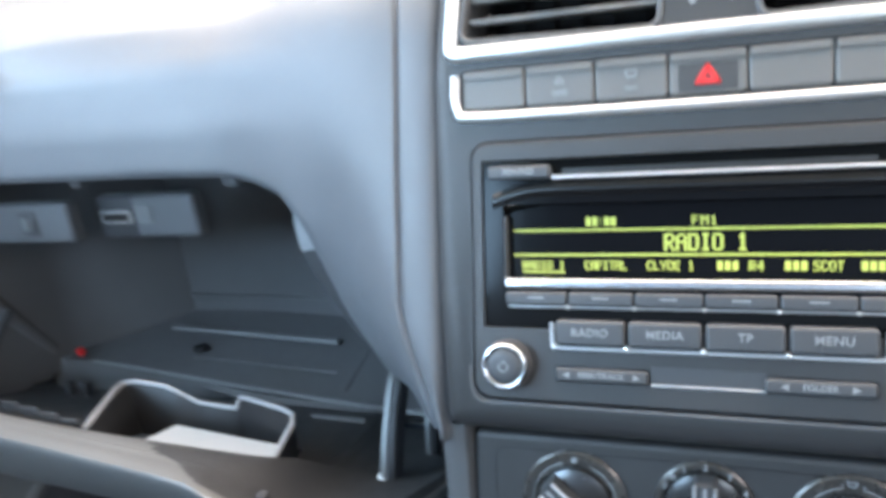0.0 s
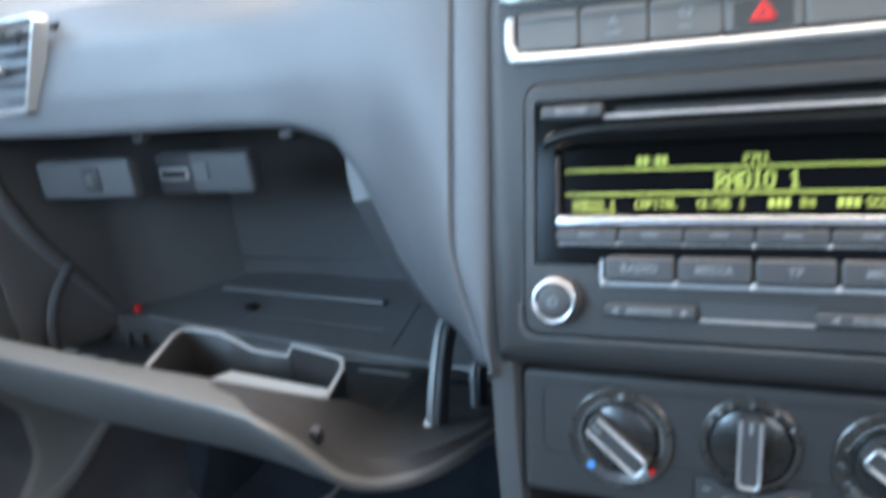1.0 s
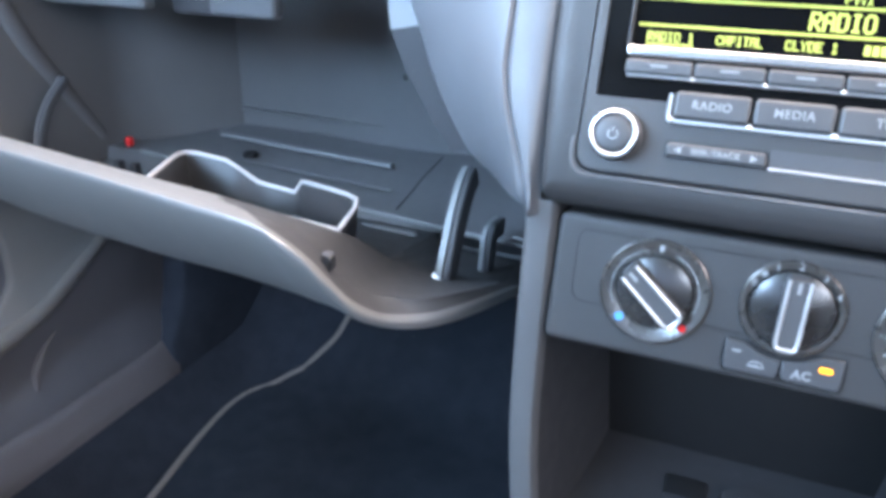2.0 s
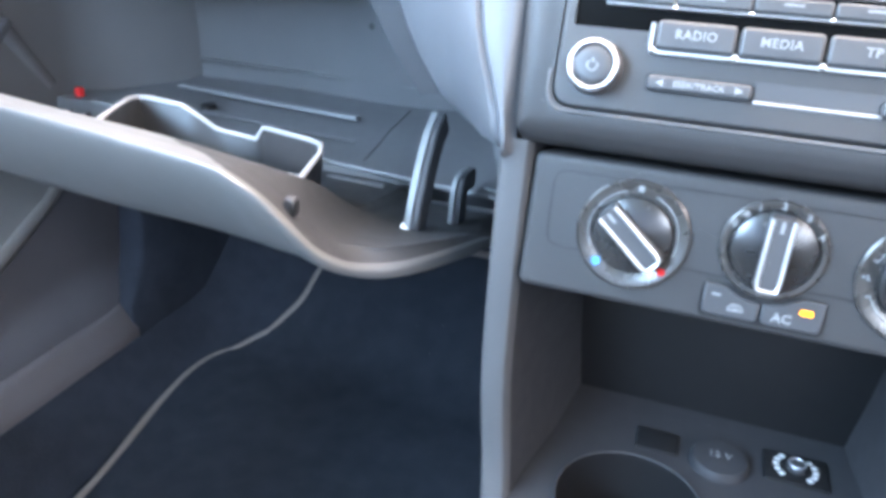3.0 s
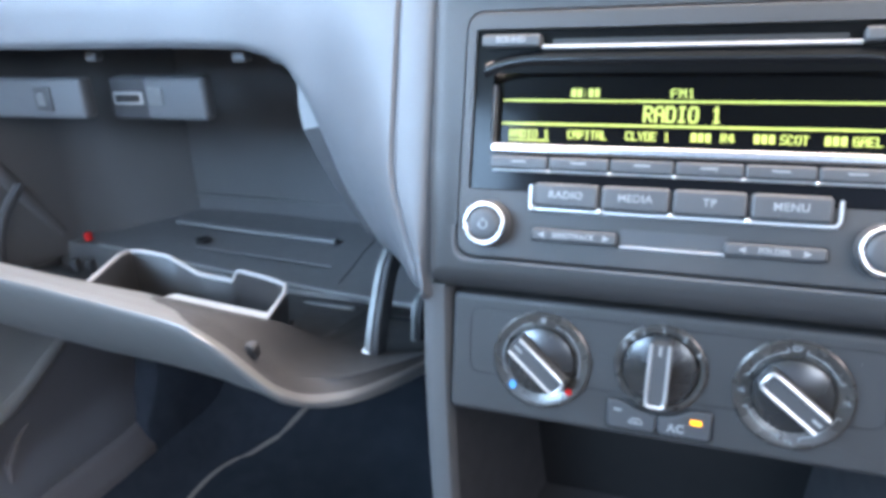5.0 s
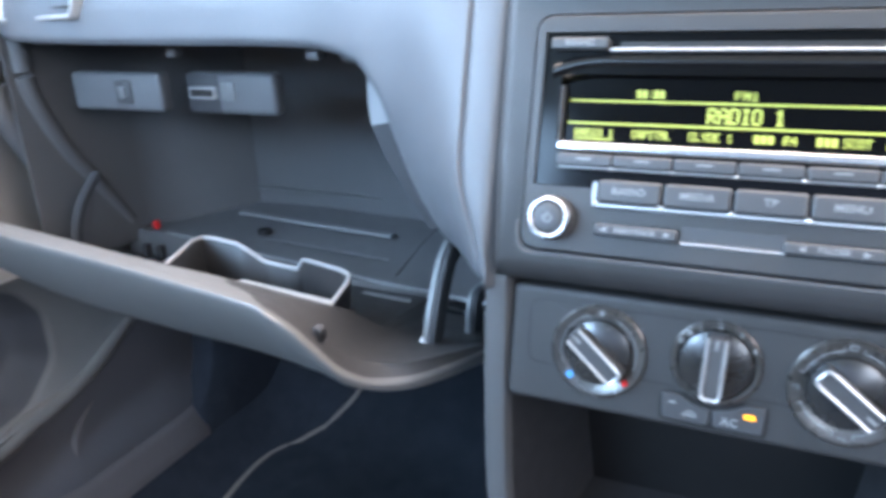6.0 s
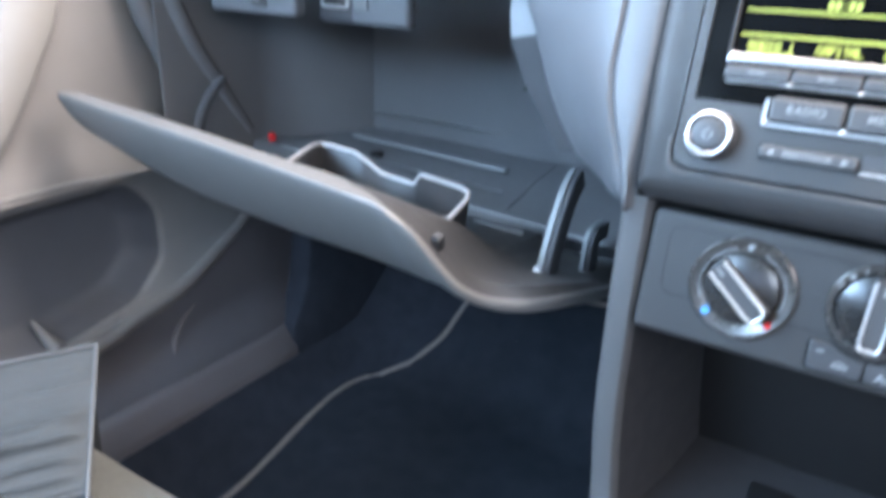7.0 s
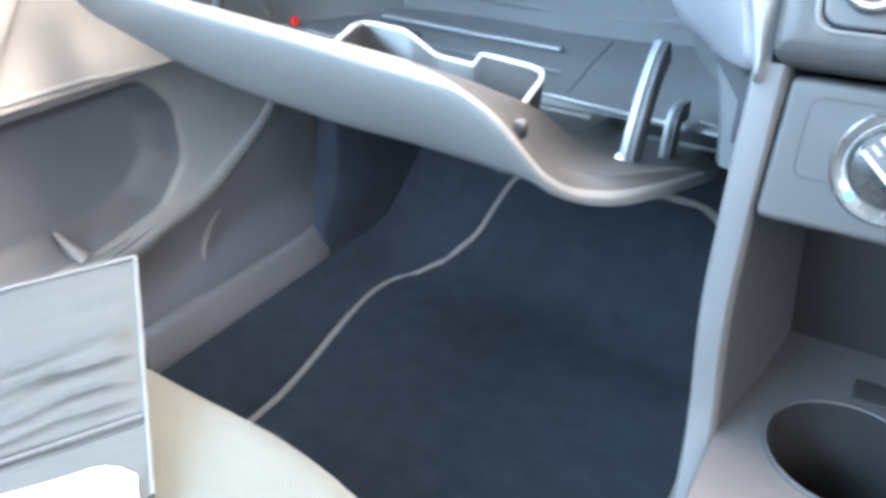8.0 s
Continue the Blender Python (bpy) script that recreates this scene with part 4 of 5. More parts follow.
def build_dial(parent, u, v, radius, turn, closed_end):
    d = part("dial", lathe([(radius, 0.0), (radius, 0.0014), (radius - 0.0012, 0.0024), (radius - 0.0035, 0.0022), (0.0205, 0.0006), (0.0198, 0.0004)], 56, u, v), DIAL, parent, "glossy dark control dial")
    part("turning_knob", lathe([(0.0196, 0.0002), (0.0196, 0.0026), (0.0188, 0.0042), (0.0150, 0.0056), (0.0, 0.0066)], 48, u, v), KNOB, d, "dark satin domed knob")
    m = pose(u, v, 0, 0, 0, turn)
    bar = bmesh.new()
    base, top = stadium(0.0375, 0.0122), stadium(0.0350, 0.0098)
    rows = [[(p[0], p[1], 0.003) for p in base], [(p[0], p[1], 0.0140) for p in top], [(p[0] * 0.97, p[1] * 0.9, 0.0150) for p in top]]
    grid = loft(bar, rows, closed_u=True)
    bar.faces.new(grid[-1])
    part("grip", bar, BUTTON, d, "upright grip bar", m=m)
    s = closed_end
    path = [(-s * 0.0168, -0.0047, 0.0146), (s * 0.0130, -0.0049, 0.0150), (s * 0.0165, -0.0043, 0.0150), (s * 0.0174, -0.0028, 0.0150), (s * 0.0174, 0.0028, 0.0150), (s * 0.0165, 0.0043, 0.0150), (s * 0.0130, 0.0049, 0.0150), (-s * 0.0168, 0.0047, 0.0146)]
    part("grip_trim", tube(path, 0.0011, 8), SILVER, d, "chrome edging of the grip", m=m)
    part("pointer", box(-s * 0.0135, 0, 0.0150, 0.0055, 0.0016, 0.0006), GREY_PRINT, d, m=m)
    return d


def build_climate():
    c = thing("climate_control", "dark grey heater control panel with three rotary dials", "climate control", F_CLIMATE)
    part("panel", prism(rounded(rect(-0.1200, -0.0385, 0.1200, 0.0335), 0.005), -0.05, 0.0, 0.0030), FASCIA, c)
    part("groove", ring_band(rounded(rect(-0.1085, -0.0146, 0.1085, 0.0258), 0.008), 0.0008, -0.001, 0.0003, 0.0001), BLACK, c)
    dials = ((-0.0648, -0.0012, 0.0282, -41, 1), (0.0002, 0.0032, 0.0244, 88, -1), (0.0655, -0.0014, 0.0290, -38, -1))
    for u, v, r, turn, s in dials:
        d = build_dial(c, u, v, r, turn, s)
        if u < -0.01:
            part("scale", arc_band(u, v, 0.0219, 0.0225, 105, 205, 0.0018), GREY_PRINT, d)
            part("scale", arc_band(u, v, 0.0219, 0.0225, -20, 68, 0.0018), GREY_PRINT, d)
            part("icon", box(u + 0.0005, v + 0.0235, 0.0022, 0.0028, 0.0032, 0.0006), GREY_PRINT, d)
            part("cold_dot", lathe([(0.0023, 0.002), (0.0023, 0.0027), (0.0, 0.0028)], 16, u - 0.0158, v - 0.0163), BLUE, d, "blue cold mark")
            part("warm_dot", lathe([(0.0020, 0.002), (0.0020, 0.0027), (0.0, 0.0028)], 16, u + 0.0168, v - 0.0163), RED, d, "red warm mark")
        elif u < 0.02:
            for text, a in (("0", 152), ("1", 116), ("2", 88), ("3", 56), ("4", 27)):
                part("numeral", letters(text, 0.0047, u + 0.0215 * math.cos(radians(a)), v + 0.0215 * math.sin(radians(a)), 0.0022, bold=0.0001), GREY_PRINT, d)
            part("icon", fan_icon(u + 0.0215 * math.cos(radians(134)), v + 0.0215 * math.sin(radians(134)), 0.0024, 0.0017), GREY_PRINT, d)
        else:
            for a0, a1 in ((100, 160), (22, 78), (-78, -22), (202, 258)):
                part("scale", arc_band(u, v, 0.0223, 0.0229, a0, a1, 0.0019), GREY_PRINT, d)
                for a in (a0, a1):
                    part("scale", arc_band(u, v, 0.0223, 0.0248, a - 0.8, a + 0.8, 0.0019, 2), GREY_PRINT, d)
            part("icon", screen_icon(u, v + 0.0245, 0.0021, 0.0024), GREY_PRINT, d)
            for a in (180, 0, 270):
                part("icon", flow_icon(u + 0.0245 * math.cos(radians(a)), v + 0.0245 * math.sin(radians(a)), 0.0021, 0.0017), GREY_PRINT, d)
    r = 0.0272
    def under(u0, u1):
        top = [(u, 0.0032 - math.sqrt(max(r * r - (u - 0.0002) ** 2, 0.0001))) for u in spread(u0, u1, 8)]
        top = [(u, min(v, -0.0178)) for u, v in top]
        low = [(u0, -0.0308), (u0 + 0.0008, -0.0328), (u0 + 0.0028, -0.0336), (u1 - 0.0028, -0.0336), (u1 - 0.0008, -0.0328), (u1, -0.0308)]
        return [Vector(p) for p in low + list(reversed(top))]
    for u0, u1, which in ((-0.0262, 0.0000, "recirculation button"), (0.0012, 0.0285, "air conditioning button, lamp lit")):
        b = part("button", prism(under(u0, u1), -0.002, 0.0022, 0.0010), BUTTON, c, which)
        if u0 < 0:
            part("icon", loop_icon(-0.0105, -0.0284, 0.0022, 0.0030), GREY_PRINT, b)
            part("lamp", box(-0.0205, -0.0228, 0.0024, 0.0040, 0.0013, 0.0005), GREY_PRINT, b)
        else:
            part("label", letters("AC", 0.0062, 0.0105, -0.0290, 0.0023, bold=0.0002), GREY_PRINT, b)
            part("lamp", box(0.0207, -0.0239, 0.0026, 0.0058, 0.0026, 0.0012, 0.0004, 1), AMBER, b, "lit amber lamp")
    part("button_gap", prism(rounded(rect(-0.0276, -0.0350, 0.0298, -0.0168), 0.004, 4), -0.001, 0.0004), BLACK, c)


# ---- the lower centre console ----
NOSE = [(0.05, -0.22), (0.20, -0.10), (0.28, -0.035), (0.33, -0.012), (0.36, -0.005), (0.43, 0.000), (0.50, 0.002), (0.556, 0.008)]


def build_console():
    c = thing("centre_console", "dark grey centre console with an open tray and cup holder", "console")
    for side in (-1, 1):
        rows, inner = [], []
        for z in spread(0.06, 0.5590, 40):
            y = table(NOSE, z)
            lean = 0.014 * smooth01((0.44 - z) / 0.18)
            sec = [(-0.139, 0.70), (-0.139, 0.25), (-0.1395, y + 0.03), (-0.1390, y + 0.010), (-0.1380, y + 0.0035), (-0.1362, y + 0.0005), (-0.1300, y - 0.001), (-0.1236, y), (-0.1216, y + 0.0025), (-0.1206, y + 0.008)]
            wall = [(-0.1206, y + 0.008), (-0.1196, y + 0.014), (-0.1180, y + 0.03), (-0.108, lerp(y, 0.128, 0.55)), (-0.100, 0.132)]
            rows.append([(-side * (x + lean), yy, z) for x, yy in sec])
            inner.append([(-side * (x + lean), yy, z) for x, yy in wall])
        p = part("side_panel", sheet(rows), LOWER, c, "tall rounded side panel")
        # inner face of the side panel, its shade put into a darker colour
        part("tray_wall", sheet(inner), TRAY, p, "inner wall of the tray, darkened for the shade in it")
    cup = Vector((-0.041, 0.0155))
    plate = prism(rounded(rect(-0.1135, -0.30, 0.1135, 0.20), 0.01), 0.315, 0.335, 0.002)
    hole = lathe([(0.0450, 0.0), (0.0450, 0.5)], 40, cup.x, cup.y)
    part("tray_floor", carve(plate, [hole]), TRAY, c)
    part("cup_holder", lathe([(0.0470, 0.334), (0.0467, 0.3362), (0.0460, 0.3370), (0.0450, 0.3362), (0.0420, 0.30), (0.0395, 0.20), (0.0, 0.198)], 48, cup.x, cup.y, closed=False), BLACK, c, "round cup holder well")
    part("cup_rim", tube([(cup.x + 0.0458 * math.cos(k * math.pi / 24), cup.y + 0.0458 * math.sin(k * math.pi / 24), 0.3368) for k in range(48)], 0.0010, 6, closed=True), TRAY, c, "thin paler rim")
    # black colour stands for the deep shade at the tray's back
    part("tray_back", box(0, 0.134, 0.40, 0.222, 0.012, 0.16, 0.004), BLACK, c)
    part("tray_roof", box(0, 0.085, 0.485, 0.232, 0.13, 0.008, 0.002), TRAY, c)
    s = part("power_socket", lathe([(0.0190, 0.334), (0.0190, 0.338), (0.0172, 0.3410), (0.0, 0.3425)], 36, 0.010, 0.076), TRAY, c, "round power socket cap")
    part("label", letters("12 V", 0.0075, 0.010, 0.076, 0.3427), GREY_PRINT, s)
    part("blank", box(-0.030, 0.082, 0.3358, 0.028, 0.022, 0.003, 0.0012), BLACK, c)
    k = part("switch_plate", box(0.058, 0.088, 0.3362, 0.040, 0.030, 0.003, 0.002), BLACK, c, "small switch with printed marks")
    part("switch_knob", lathe([(0.006, 0.337), (0.006, 0.342), (0.0, 0.343)], 20, 0.058, 0.088), BUTTON, k)
    part("knob_ring", tube([(0.058 + 0.0052 * math.cos(j * math.pi / 10), 0.088 + 0.0052 * math.sin(j * math.pi / 10), 0.3422) for j in range(20)], 0.0005, 6, closed=True), SILVER, k)
    for a in (-56, 124):
        for j in range(5):
            part("print_bar", arc_band(0.058, 0.088, 0.0105, 0.0140, a + 23 * j, a + 23 * j + 15, 0.3378, 4), WHITE_PRINT, k)
    t = bmesh.new()
    box(0, 0.10, 0.100, 0.205, 1.1, 0.18, 0.04, 4, t)
    part("tunnel", t, CARPET, c, "carpeted tunnel side")


# ---- the glovebox ----
# Stations along the lid, from the door to the console: crest, shoulder or terrace edge, inner edge, lower edge of the face.
LID_LINES = (
    [(-0.676, -0.010, 0.552), (-0.56, -0.020, 0.5475), (-0.43, -0.028, 0.541), (-0.34, -0.034, 0.536), (-0.289, -0.039, 0.534), (-0.268, -0.042, 0.530), (-0.252, -0.039, 0.519), (-0.241, -0.032, 0.503), (-0.230, -0.023, 0.486), (-0.219, -0.008, 0.4725), (-0.208, 0.006, 0.467), (-0.196, 0.022, 0.464), (-0.184, 0.048, 0.461), (-0.176, 0.085, 0.454), (-0.172, 0.125, 0.444)],
    [(-0.672, 0.002, 0.5535), (-0.558, -0.002, 0.5480), (-0.43, -0.010, 0.5405), (-0.34, -0.014, 0.5350), (-0.295, -0.014, 0.530), (-0.277, -0.012, 0.522), (-0.264, -0.006, 0.510), (-0.254, 0.000, 0.496), (-0.245, 0.005, 0.484), (-0.236, 0.010, 0.478), (-0.224, 0.0165, 0.475), (-0.210, 0.021, 0.4745), (-0.198, 0.034, 0.473), (-0.188, 0.058, 0.468), (-0.181, 0.095, 0.457)],
    [(-0.668, 0.016, 0.548), (-0.556, 0.010, 0.542), (-0.43, 0.004, 0.535), (-0.34, 0.006, 0.528), (-0.29, 0.020, 0.515), (-0.271, 0.032, 0.506), (-0.266, 0.044, 0.498), (-0.262, 0.055, 0.489), (-0.257, 0.068, 0.477), (-0.250, 0.080, 0.467), (-0.240, 0.088, 0.461), (-0.222, 0.100, 0.455), (-0.205, 0.110, 0.450), (-0.196, 0.122, 0.445), (-0.190, 0.135, 0.440)],
    [(-0.652, 0.004, 0.517), (-0.545, 0.010, 0.486), (-0.428, 0.014, 0.471), (-0.34, 0.007, 0.4715), (-0.285, -0.004, 0.4745), (-0.262, -0.012, 0.477), (-0.247, -0.017, 0.479), (-0.237, -0.019, 0.478), (-0.228, -0.016, 0.473), (-0.218, -0.004, 0.465), (-0.207, 0.008, 0.460), (-0.195, 0.024, 0.457), (-0.184, 0.050, 0.453), (-0.176, 0.087, 0.446), (-0.172, 0.128, 0.436)],
)


def build_lid(g):
    crest, edge, inner, low = (curve_points(line, 8) for line in LID_LINES)
    rows = []
    for k, e, i, b in zip(crest, edge, inner, low):
        right = smooth01((k.x + 0.28) / 0.07)
        deep = Vector((max(min(i.x, -0.190), -0.655), 0.188, lerp(0.448, 0.434, right)))
        hinge = Vector((max(min(b.x, -0.175), -0.66), 0.195, 0.420))
        out = Vector((0, b.y - k.y, b.z - k.z)).cross(Vector((1, 0, 0)))
        out = out.normalized() * (1 if out.y < 0 else -1) if out.length > 1e-5 else Vector((0, -1, 0))
        face = k.lerp(b, 0.45) + out * lerp(0.0045, 0.0015, right)
        roll = k.lerp(b, 0.14) + out * lerp(0.0032, 0.0012, right)
        heel = k.lerp(b, 0.85) + out * lerp(0.0030, 0.0010, right)
        up = Vector((0, 0.3, 0.95)) * lerp(0.0012, 0.0004, right)
        body = curve_points([i, i.lerp(e, 0.5) + up, e.lerp(i, 0.10), e, e.lerp(k, 0.14), e.lerp(k, 0.55) + up * (1 - right), k.lerp(e, 0.16) + up, k, roll, face, heel, b], 3)
        drop = i + Vector((0, 0.0015, -0.0025))
        foot = i + Vector((0, 0.0030, -lerp(0.042, 0.006, right)))
        under = b + Vector((0, 0.03, -0.010))
        rows.append([deep, deep.lerp(foot, 0.5), foot + Vector((0, 0.006, -0.001)), foot + Vector((0, 0.0008, 0.002)), drop] + body + [b + Vector((0, 0.006, -0.0015)), under, under.lerp(hinge, 0.5), hinge])
    # a darker colour paints the dim inner side: all of it at the console end, only the part past the inner edge
    # elsewhere
    start = 4
    # the colour boundary follows the fading of the crest's highlight
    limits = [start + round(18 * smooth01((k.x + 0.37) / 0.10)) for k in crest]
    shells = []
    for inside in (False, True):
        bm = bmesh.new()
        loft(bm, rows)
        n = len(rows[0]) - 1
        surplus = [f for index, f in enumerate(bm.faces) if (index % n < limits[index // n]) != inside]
        bmesh.ops.delete(bm, geom=surplus, context="FACES")
        shells.append(bm)
    for row in (rows[0], rows[-1]):
        shells[1].faces.new([shells[1].verts.new(p) for p in row])
    lid = part("lid", shells[0], LID, g, "open drop-down lid with a rolled bright rim")
    part("lid_shaded_side", shells[1], LID_SHADED, lid, "grained inner side, darkened where the rim's highlight fades")


def ribbon(points, height, thick, lean=0.0):
    """An upright strip along a path, with a rounded top edge."""
    p = [Vector(q) for q in points]
    rows = []
    for i, q in enumerate(p):
        t = p[min(i + 1, len(p) - 1)] - p[max(i - 1, 0)]
        t = Vector((t.x, t.y, 0)).normalized()
        side = Vector((t.y, -t.x, 0)) * (thick / 2)
        low = Vector((0, 0, -height - 0.20 * max(q.y - 0.02, 0))) + side.normalized() * lean
        rows.append([q + low - side, q - side + Vector((0, 0, -0.001)), q - side * 0.5, q + side * 0.5, q + side + Vector((0, 0, -0.001)), q + low + side])
    bm = bmesh.new()
    grid = loft(bm, rows)
    for row in (grid[0], grid[-1]):
        bm.faces.new(row)
    return bm


def strut(bm, x, width, depth, points):
    """A curved stay in an upright plane."""
    p = curve_points([(x, y, z) for y, z in points], 8)
    rows = []
    for i, q in enumerate(p):
        t = (p[min(i + 1, len(p) - 1)] - p[max(i - 1, 0)]).normalized()
        nor = Vector((0, t.z, -t.y))
        a, b = Vector((-width / 2, 0, 0)), Vector((width / 2, 0, 0))
        e = 0.0015
        rows.append([q + a + nor * depth, q + a + nor * e, q + a * 0.7, q + b * 0.7, q + b + nor * e, q + b + nor * depth])
    grid = loft(bm, rows, closed_u=True)
    bm.faces.new(grid[0])
    bm.faces.new(grid[-1])
    return bm


def build_glovebox():
    g = thing("glovebox", "open dark grey glovebox below the passenger side dash pad", "glovebox")
    build_lid(g)
    # bin: floor, back, sides and roof, each with its own thickness
    def slab(name, rows, mat=LINER, label=""):
        part(name, sheet(rows, 0.003), mat, g, label)
    rows = []
    for x in spread(-0.675, -0.166, 18):
        low = smooth01((x + 0.60) / 0.25)
        rows.append([(x, y, z) for y, z in ((0.206, 0.430), (lerp(0.210, 0.186, low), lerp(0.462, 0.448, low)), (lerp(0.212, 0.189, low), lerp(0.4675, 0.453, low)), (0.24, lerp(0.4665, 0.459, low)), (0.27, 0.4635), (0.335, 0.467), (0.350, 0.470))])
    slab("bin_floor", rows)
    part("lid_ledge", box(-0.302, 0.166, 0.4515, 0.052, 0.006, 0.0035, 0.001, 1), PALE, g, "short pale ledge on the lid floor")
    slab("bin_back", [[(lerp(-0.585, -0.205, k / 8), 0.350 + 0.004 * math.sin(k), z) for k in range(9)] for z in (0.466, 0.55, 0.62, 0.70)])
    slab("bin_side", [[(table([(0.10, -0.672), (0.25, -0.662), (0.352, -0.590)], y), y, z) for y in spread(0.10, 0.352, 10)] for z in (0.455, 0.55, 0.64, 0.70)])
    rows = []
    for z in spread(0.445, 0.70, 10):
        x = table([(0.455, -0.168), (0.50, -0.176), (0.56, -0.196), (0.70, -0.222)], z)
        rows.append([(-0.146, 0.139, z), (lerp(x, -0.146, 0.4), 0.140, z), (x + 0.003, 0.143, z)] + [(x - 0.075 * t * smooth01(t), lerp(0.150, 0.352, t), z) for t in spread(0, 1, 8)])
    slab("bin_side", rows)
    slab("bin_roof", [[(x, y, z) for y, z in ((0.112, 0.696), (0.14, 0.688), (0.25, 0.690), (0.36, 0.70))] for x in spread(-0.672, -0.215, 8)])
    part("floor_strip", tube([(-0.570, 0.289, 0.4735), (-0.46, 0.285, 0.470), (-0.355, 0.279, 0.4690)], 0.0044, 8, 0.6), PALE, g, "pale moulded rib")
    part("floor_strip", tube([(-0.50, 0.232, 0.4685), (-0.328, 0.220, 0.4665)], 0.0016, 6, 0.6), LOWER, g)
    # pale strip paints the highlight on the floor's front edge
    part("floor_line", tube([(-0.616, 0.212, 0.4685), (-0.43, 0.196, 0.4600), (-0.335, 0.190, 0.4555), (-0.172, 0.1760, 0.4530)], 0.0019, 6), PALE, g, "front edge of the bin floor, lightened for its highlight")
    part("back_ledge", tube([(-0.585, 0.347, 0.4895), (-0.40, 0.347, 0.488), (-0.24, 0.347, 0.487)], 0.0034, 8, 0.7), LOWER, g)
    bm = lathe([(0.008, 0), (0.008, 0.004), (0.005, 0.006), (0.0, 0.0062)], 16)
    bm.transform(pose(-0.507, 0.252, 0.466))
    part("floor_stud", bm, BLACK, g)
    bm = lathe([(0.006, 0), (0.006, 0.004), (0.0, 0.005)], 14)
    bm.transform(pose(-0.37, 0.348, 0.545, 90, 0, 0))
    part("bin_stud", bm, BLACK, g)
    part("red_peg", box(-0.640, 0.221, 0.4725, 0.007, 0.008, 0.010, 0.002, 2), RED, g, "small red peg")
    for k in range(2):
        part("clip", box(-0.583 + 0.020 * k, 0.150, 0.472, 0.007, 0.008, 0.014, 0.0008, 1), TRAY, g)
    for k in range(4):
        part("clip", box(-0.600 + 0.027 * k, 0.098 - 0.003 * k, 0.481 - 0.002 * k, 0.020, 0.004, 0.010, 0.0010, 1), SOCKET, g, "short moulded clip")
    part("floor_seam", tube([(-0.313, 0.205, 0.4555), (-0.3155, 0.24, 0.4590), (-0.318, 0.27, 0.4635), (-0.3230, 0.335, 0.4670)], 0.0008, 6), TRAY, g, "dark joint across the bin floor")
    part("hinge_pin", tube([(-0.190, 0.165, 0.4660), (-0.168, 0.160, 0.4650)], 0.0014, 8), SOCKET, g, "thin hinge pin")
    # socket panels under the bin roof
    p = part("media_panel", box(-0.462, 0.182, 0.636, 0.106, 0.016, 0.040, 0.005, 3), SOCKET, g, "grey panel with a USB port")
    part("port_plate", box(-0.4945, 0.1750, 0.6362, 0.041, 0.0030, 0.0365, 0.0012, 2), TRAY, p, "darker plate round the port")
    part("port_frame", prism(stadium(0.034, 0.0115), 0.0, 0.0020, 0.0006), SILVER, p, "silver port surround", m=pose(-0.494, 0.1736, 0.6365, 90, 0, 0))
    part("port", prism(stadium(0.028, 0.0068), 0.0, 0.0024, 0.0002), BLACK, p, m=pose(-0.494, 0.1734, 0.6365, 90, 0, 0))
    part("cap", box(-0.463, 0.1745, 0.6385, 0.017, 0.006, 0.017, 0.002, 2), PALE, p, "pale square cap")
    q = part("switch_panel", box(-0.578, 0.152, 0.640, 0.118, 0.016, 0.037, 0.004, 3), SOCKET, g, "grey panel with a key switch")
    part("key_switch", box(-0.566, 0.1445, 0.640, 0.022, 0.006, 0.024, 0.003, 2), BUTTON, q)
    part("key_slot", box(-0.566, 0.1410, 0.640, 0.009, 0.003, 0.011, 0.002, 2), PALE, q)
    part("roof_box", box(-0.325, 0.24, 0.674, 0.085, 0.05, 0.030, 0.010, 3), LINER, g)
    for x, y in ((-0.478, 0.128), (-0.318, 0.112), (-0.280, 0.105)):
        part("catch", box(x, y, 0.679, 0.012, 0.010, 0.008, 0.002, 2), SOCKET, g)
    # stays between the lid and the body
    stays = (
        (-0.2190, 0.0060, 0.017, [(0.080, 0.448), (0.083, 0.463), (0.089, 0.478), (0.097, 0.493), (0.107, 0.509), (0.118, 0.522), (0.131, 0.530)]),
        (-0.2095, 0.0048, 0.014, [(0.145, 0.440), (0.147, 0.455), (0.151, 0.468), (0.160, 0.475), (0.182, 0.474)]),
        (-0.6400, 0.0028, 0.006, [(0.108, 0.470), (0.113, 0.503), (0.127, 0.530), (0.152, 0.554)]),
    )
    for x, width, depth, line in stays:
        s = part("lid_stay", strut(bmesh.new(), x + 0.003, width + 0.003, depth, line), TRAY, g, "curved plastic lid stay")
        # paler strip paints the highlight along the dark stay's edge
        part("stay_lit_edge", strut(bmesh.new(), x, width, 0.0022, [(y - 0.0022, z + 0.0004) for y, z in line]), PALE if x > -0.5 else SOCKET, s, "leading edge lightened for the highlight along it")
    bm = bmesh.new()
    bmesh.ops.create_uvsphere(bm, u_segments=14, v_segments=8, radius=0.0052, matrix=Matrix.Translation((-0.2205, 0.0840, 0.4585)))
    part("stay_pin", bm, WHITE_PRINT, g, "white stay pin")
    c = part("lock_catch", box(-0.2520, -0.011, 0.5065, 0.0075, 0.0080, 0.0110, 0.002, 2), TRAY, g, "small dark lock catch")
    part("catch_hole", box(-0.2490, -0.0130, 0.5075, 0.0030, 0.0060, 0.0080, 0.001, 1), BLACK, c)
    # ribbed cheek at the door side of the opening
    brow = [(0.46, 0.172), (0.522, 0.140), (0.59, 0.110), (0.641, 0.096), (0.70, 0.101)]
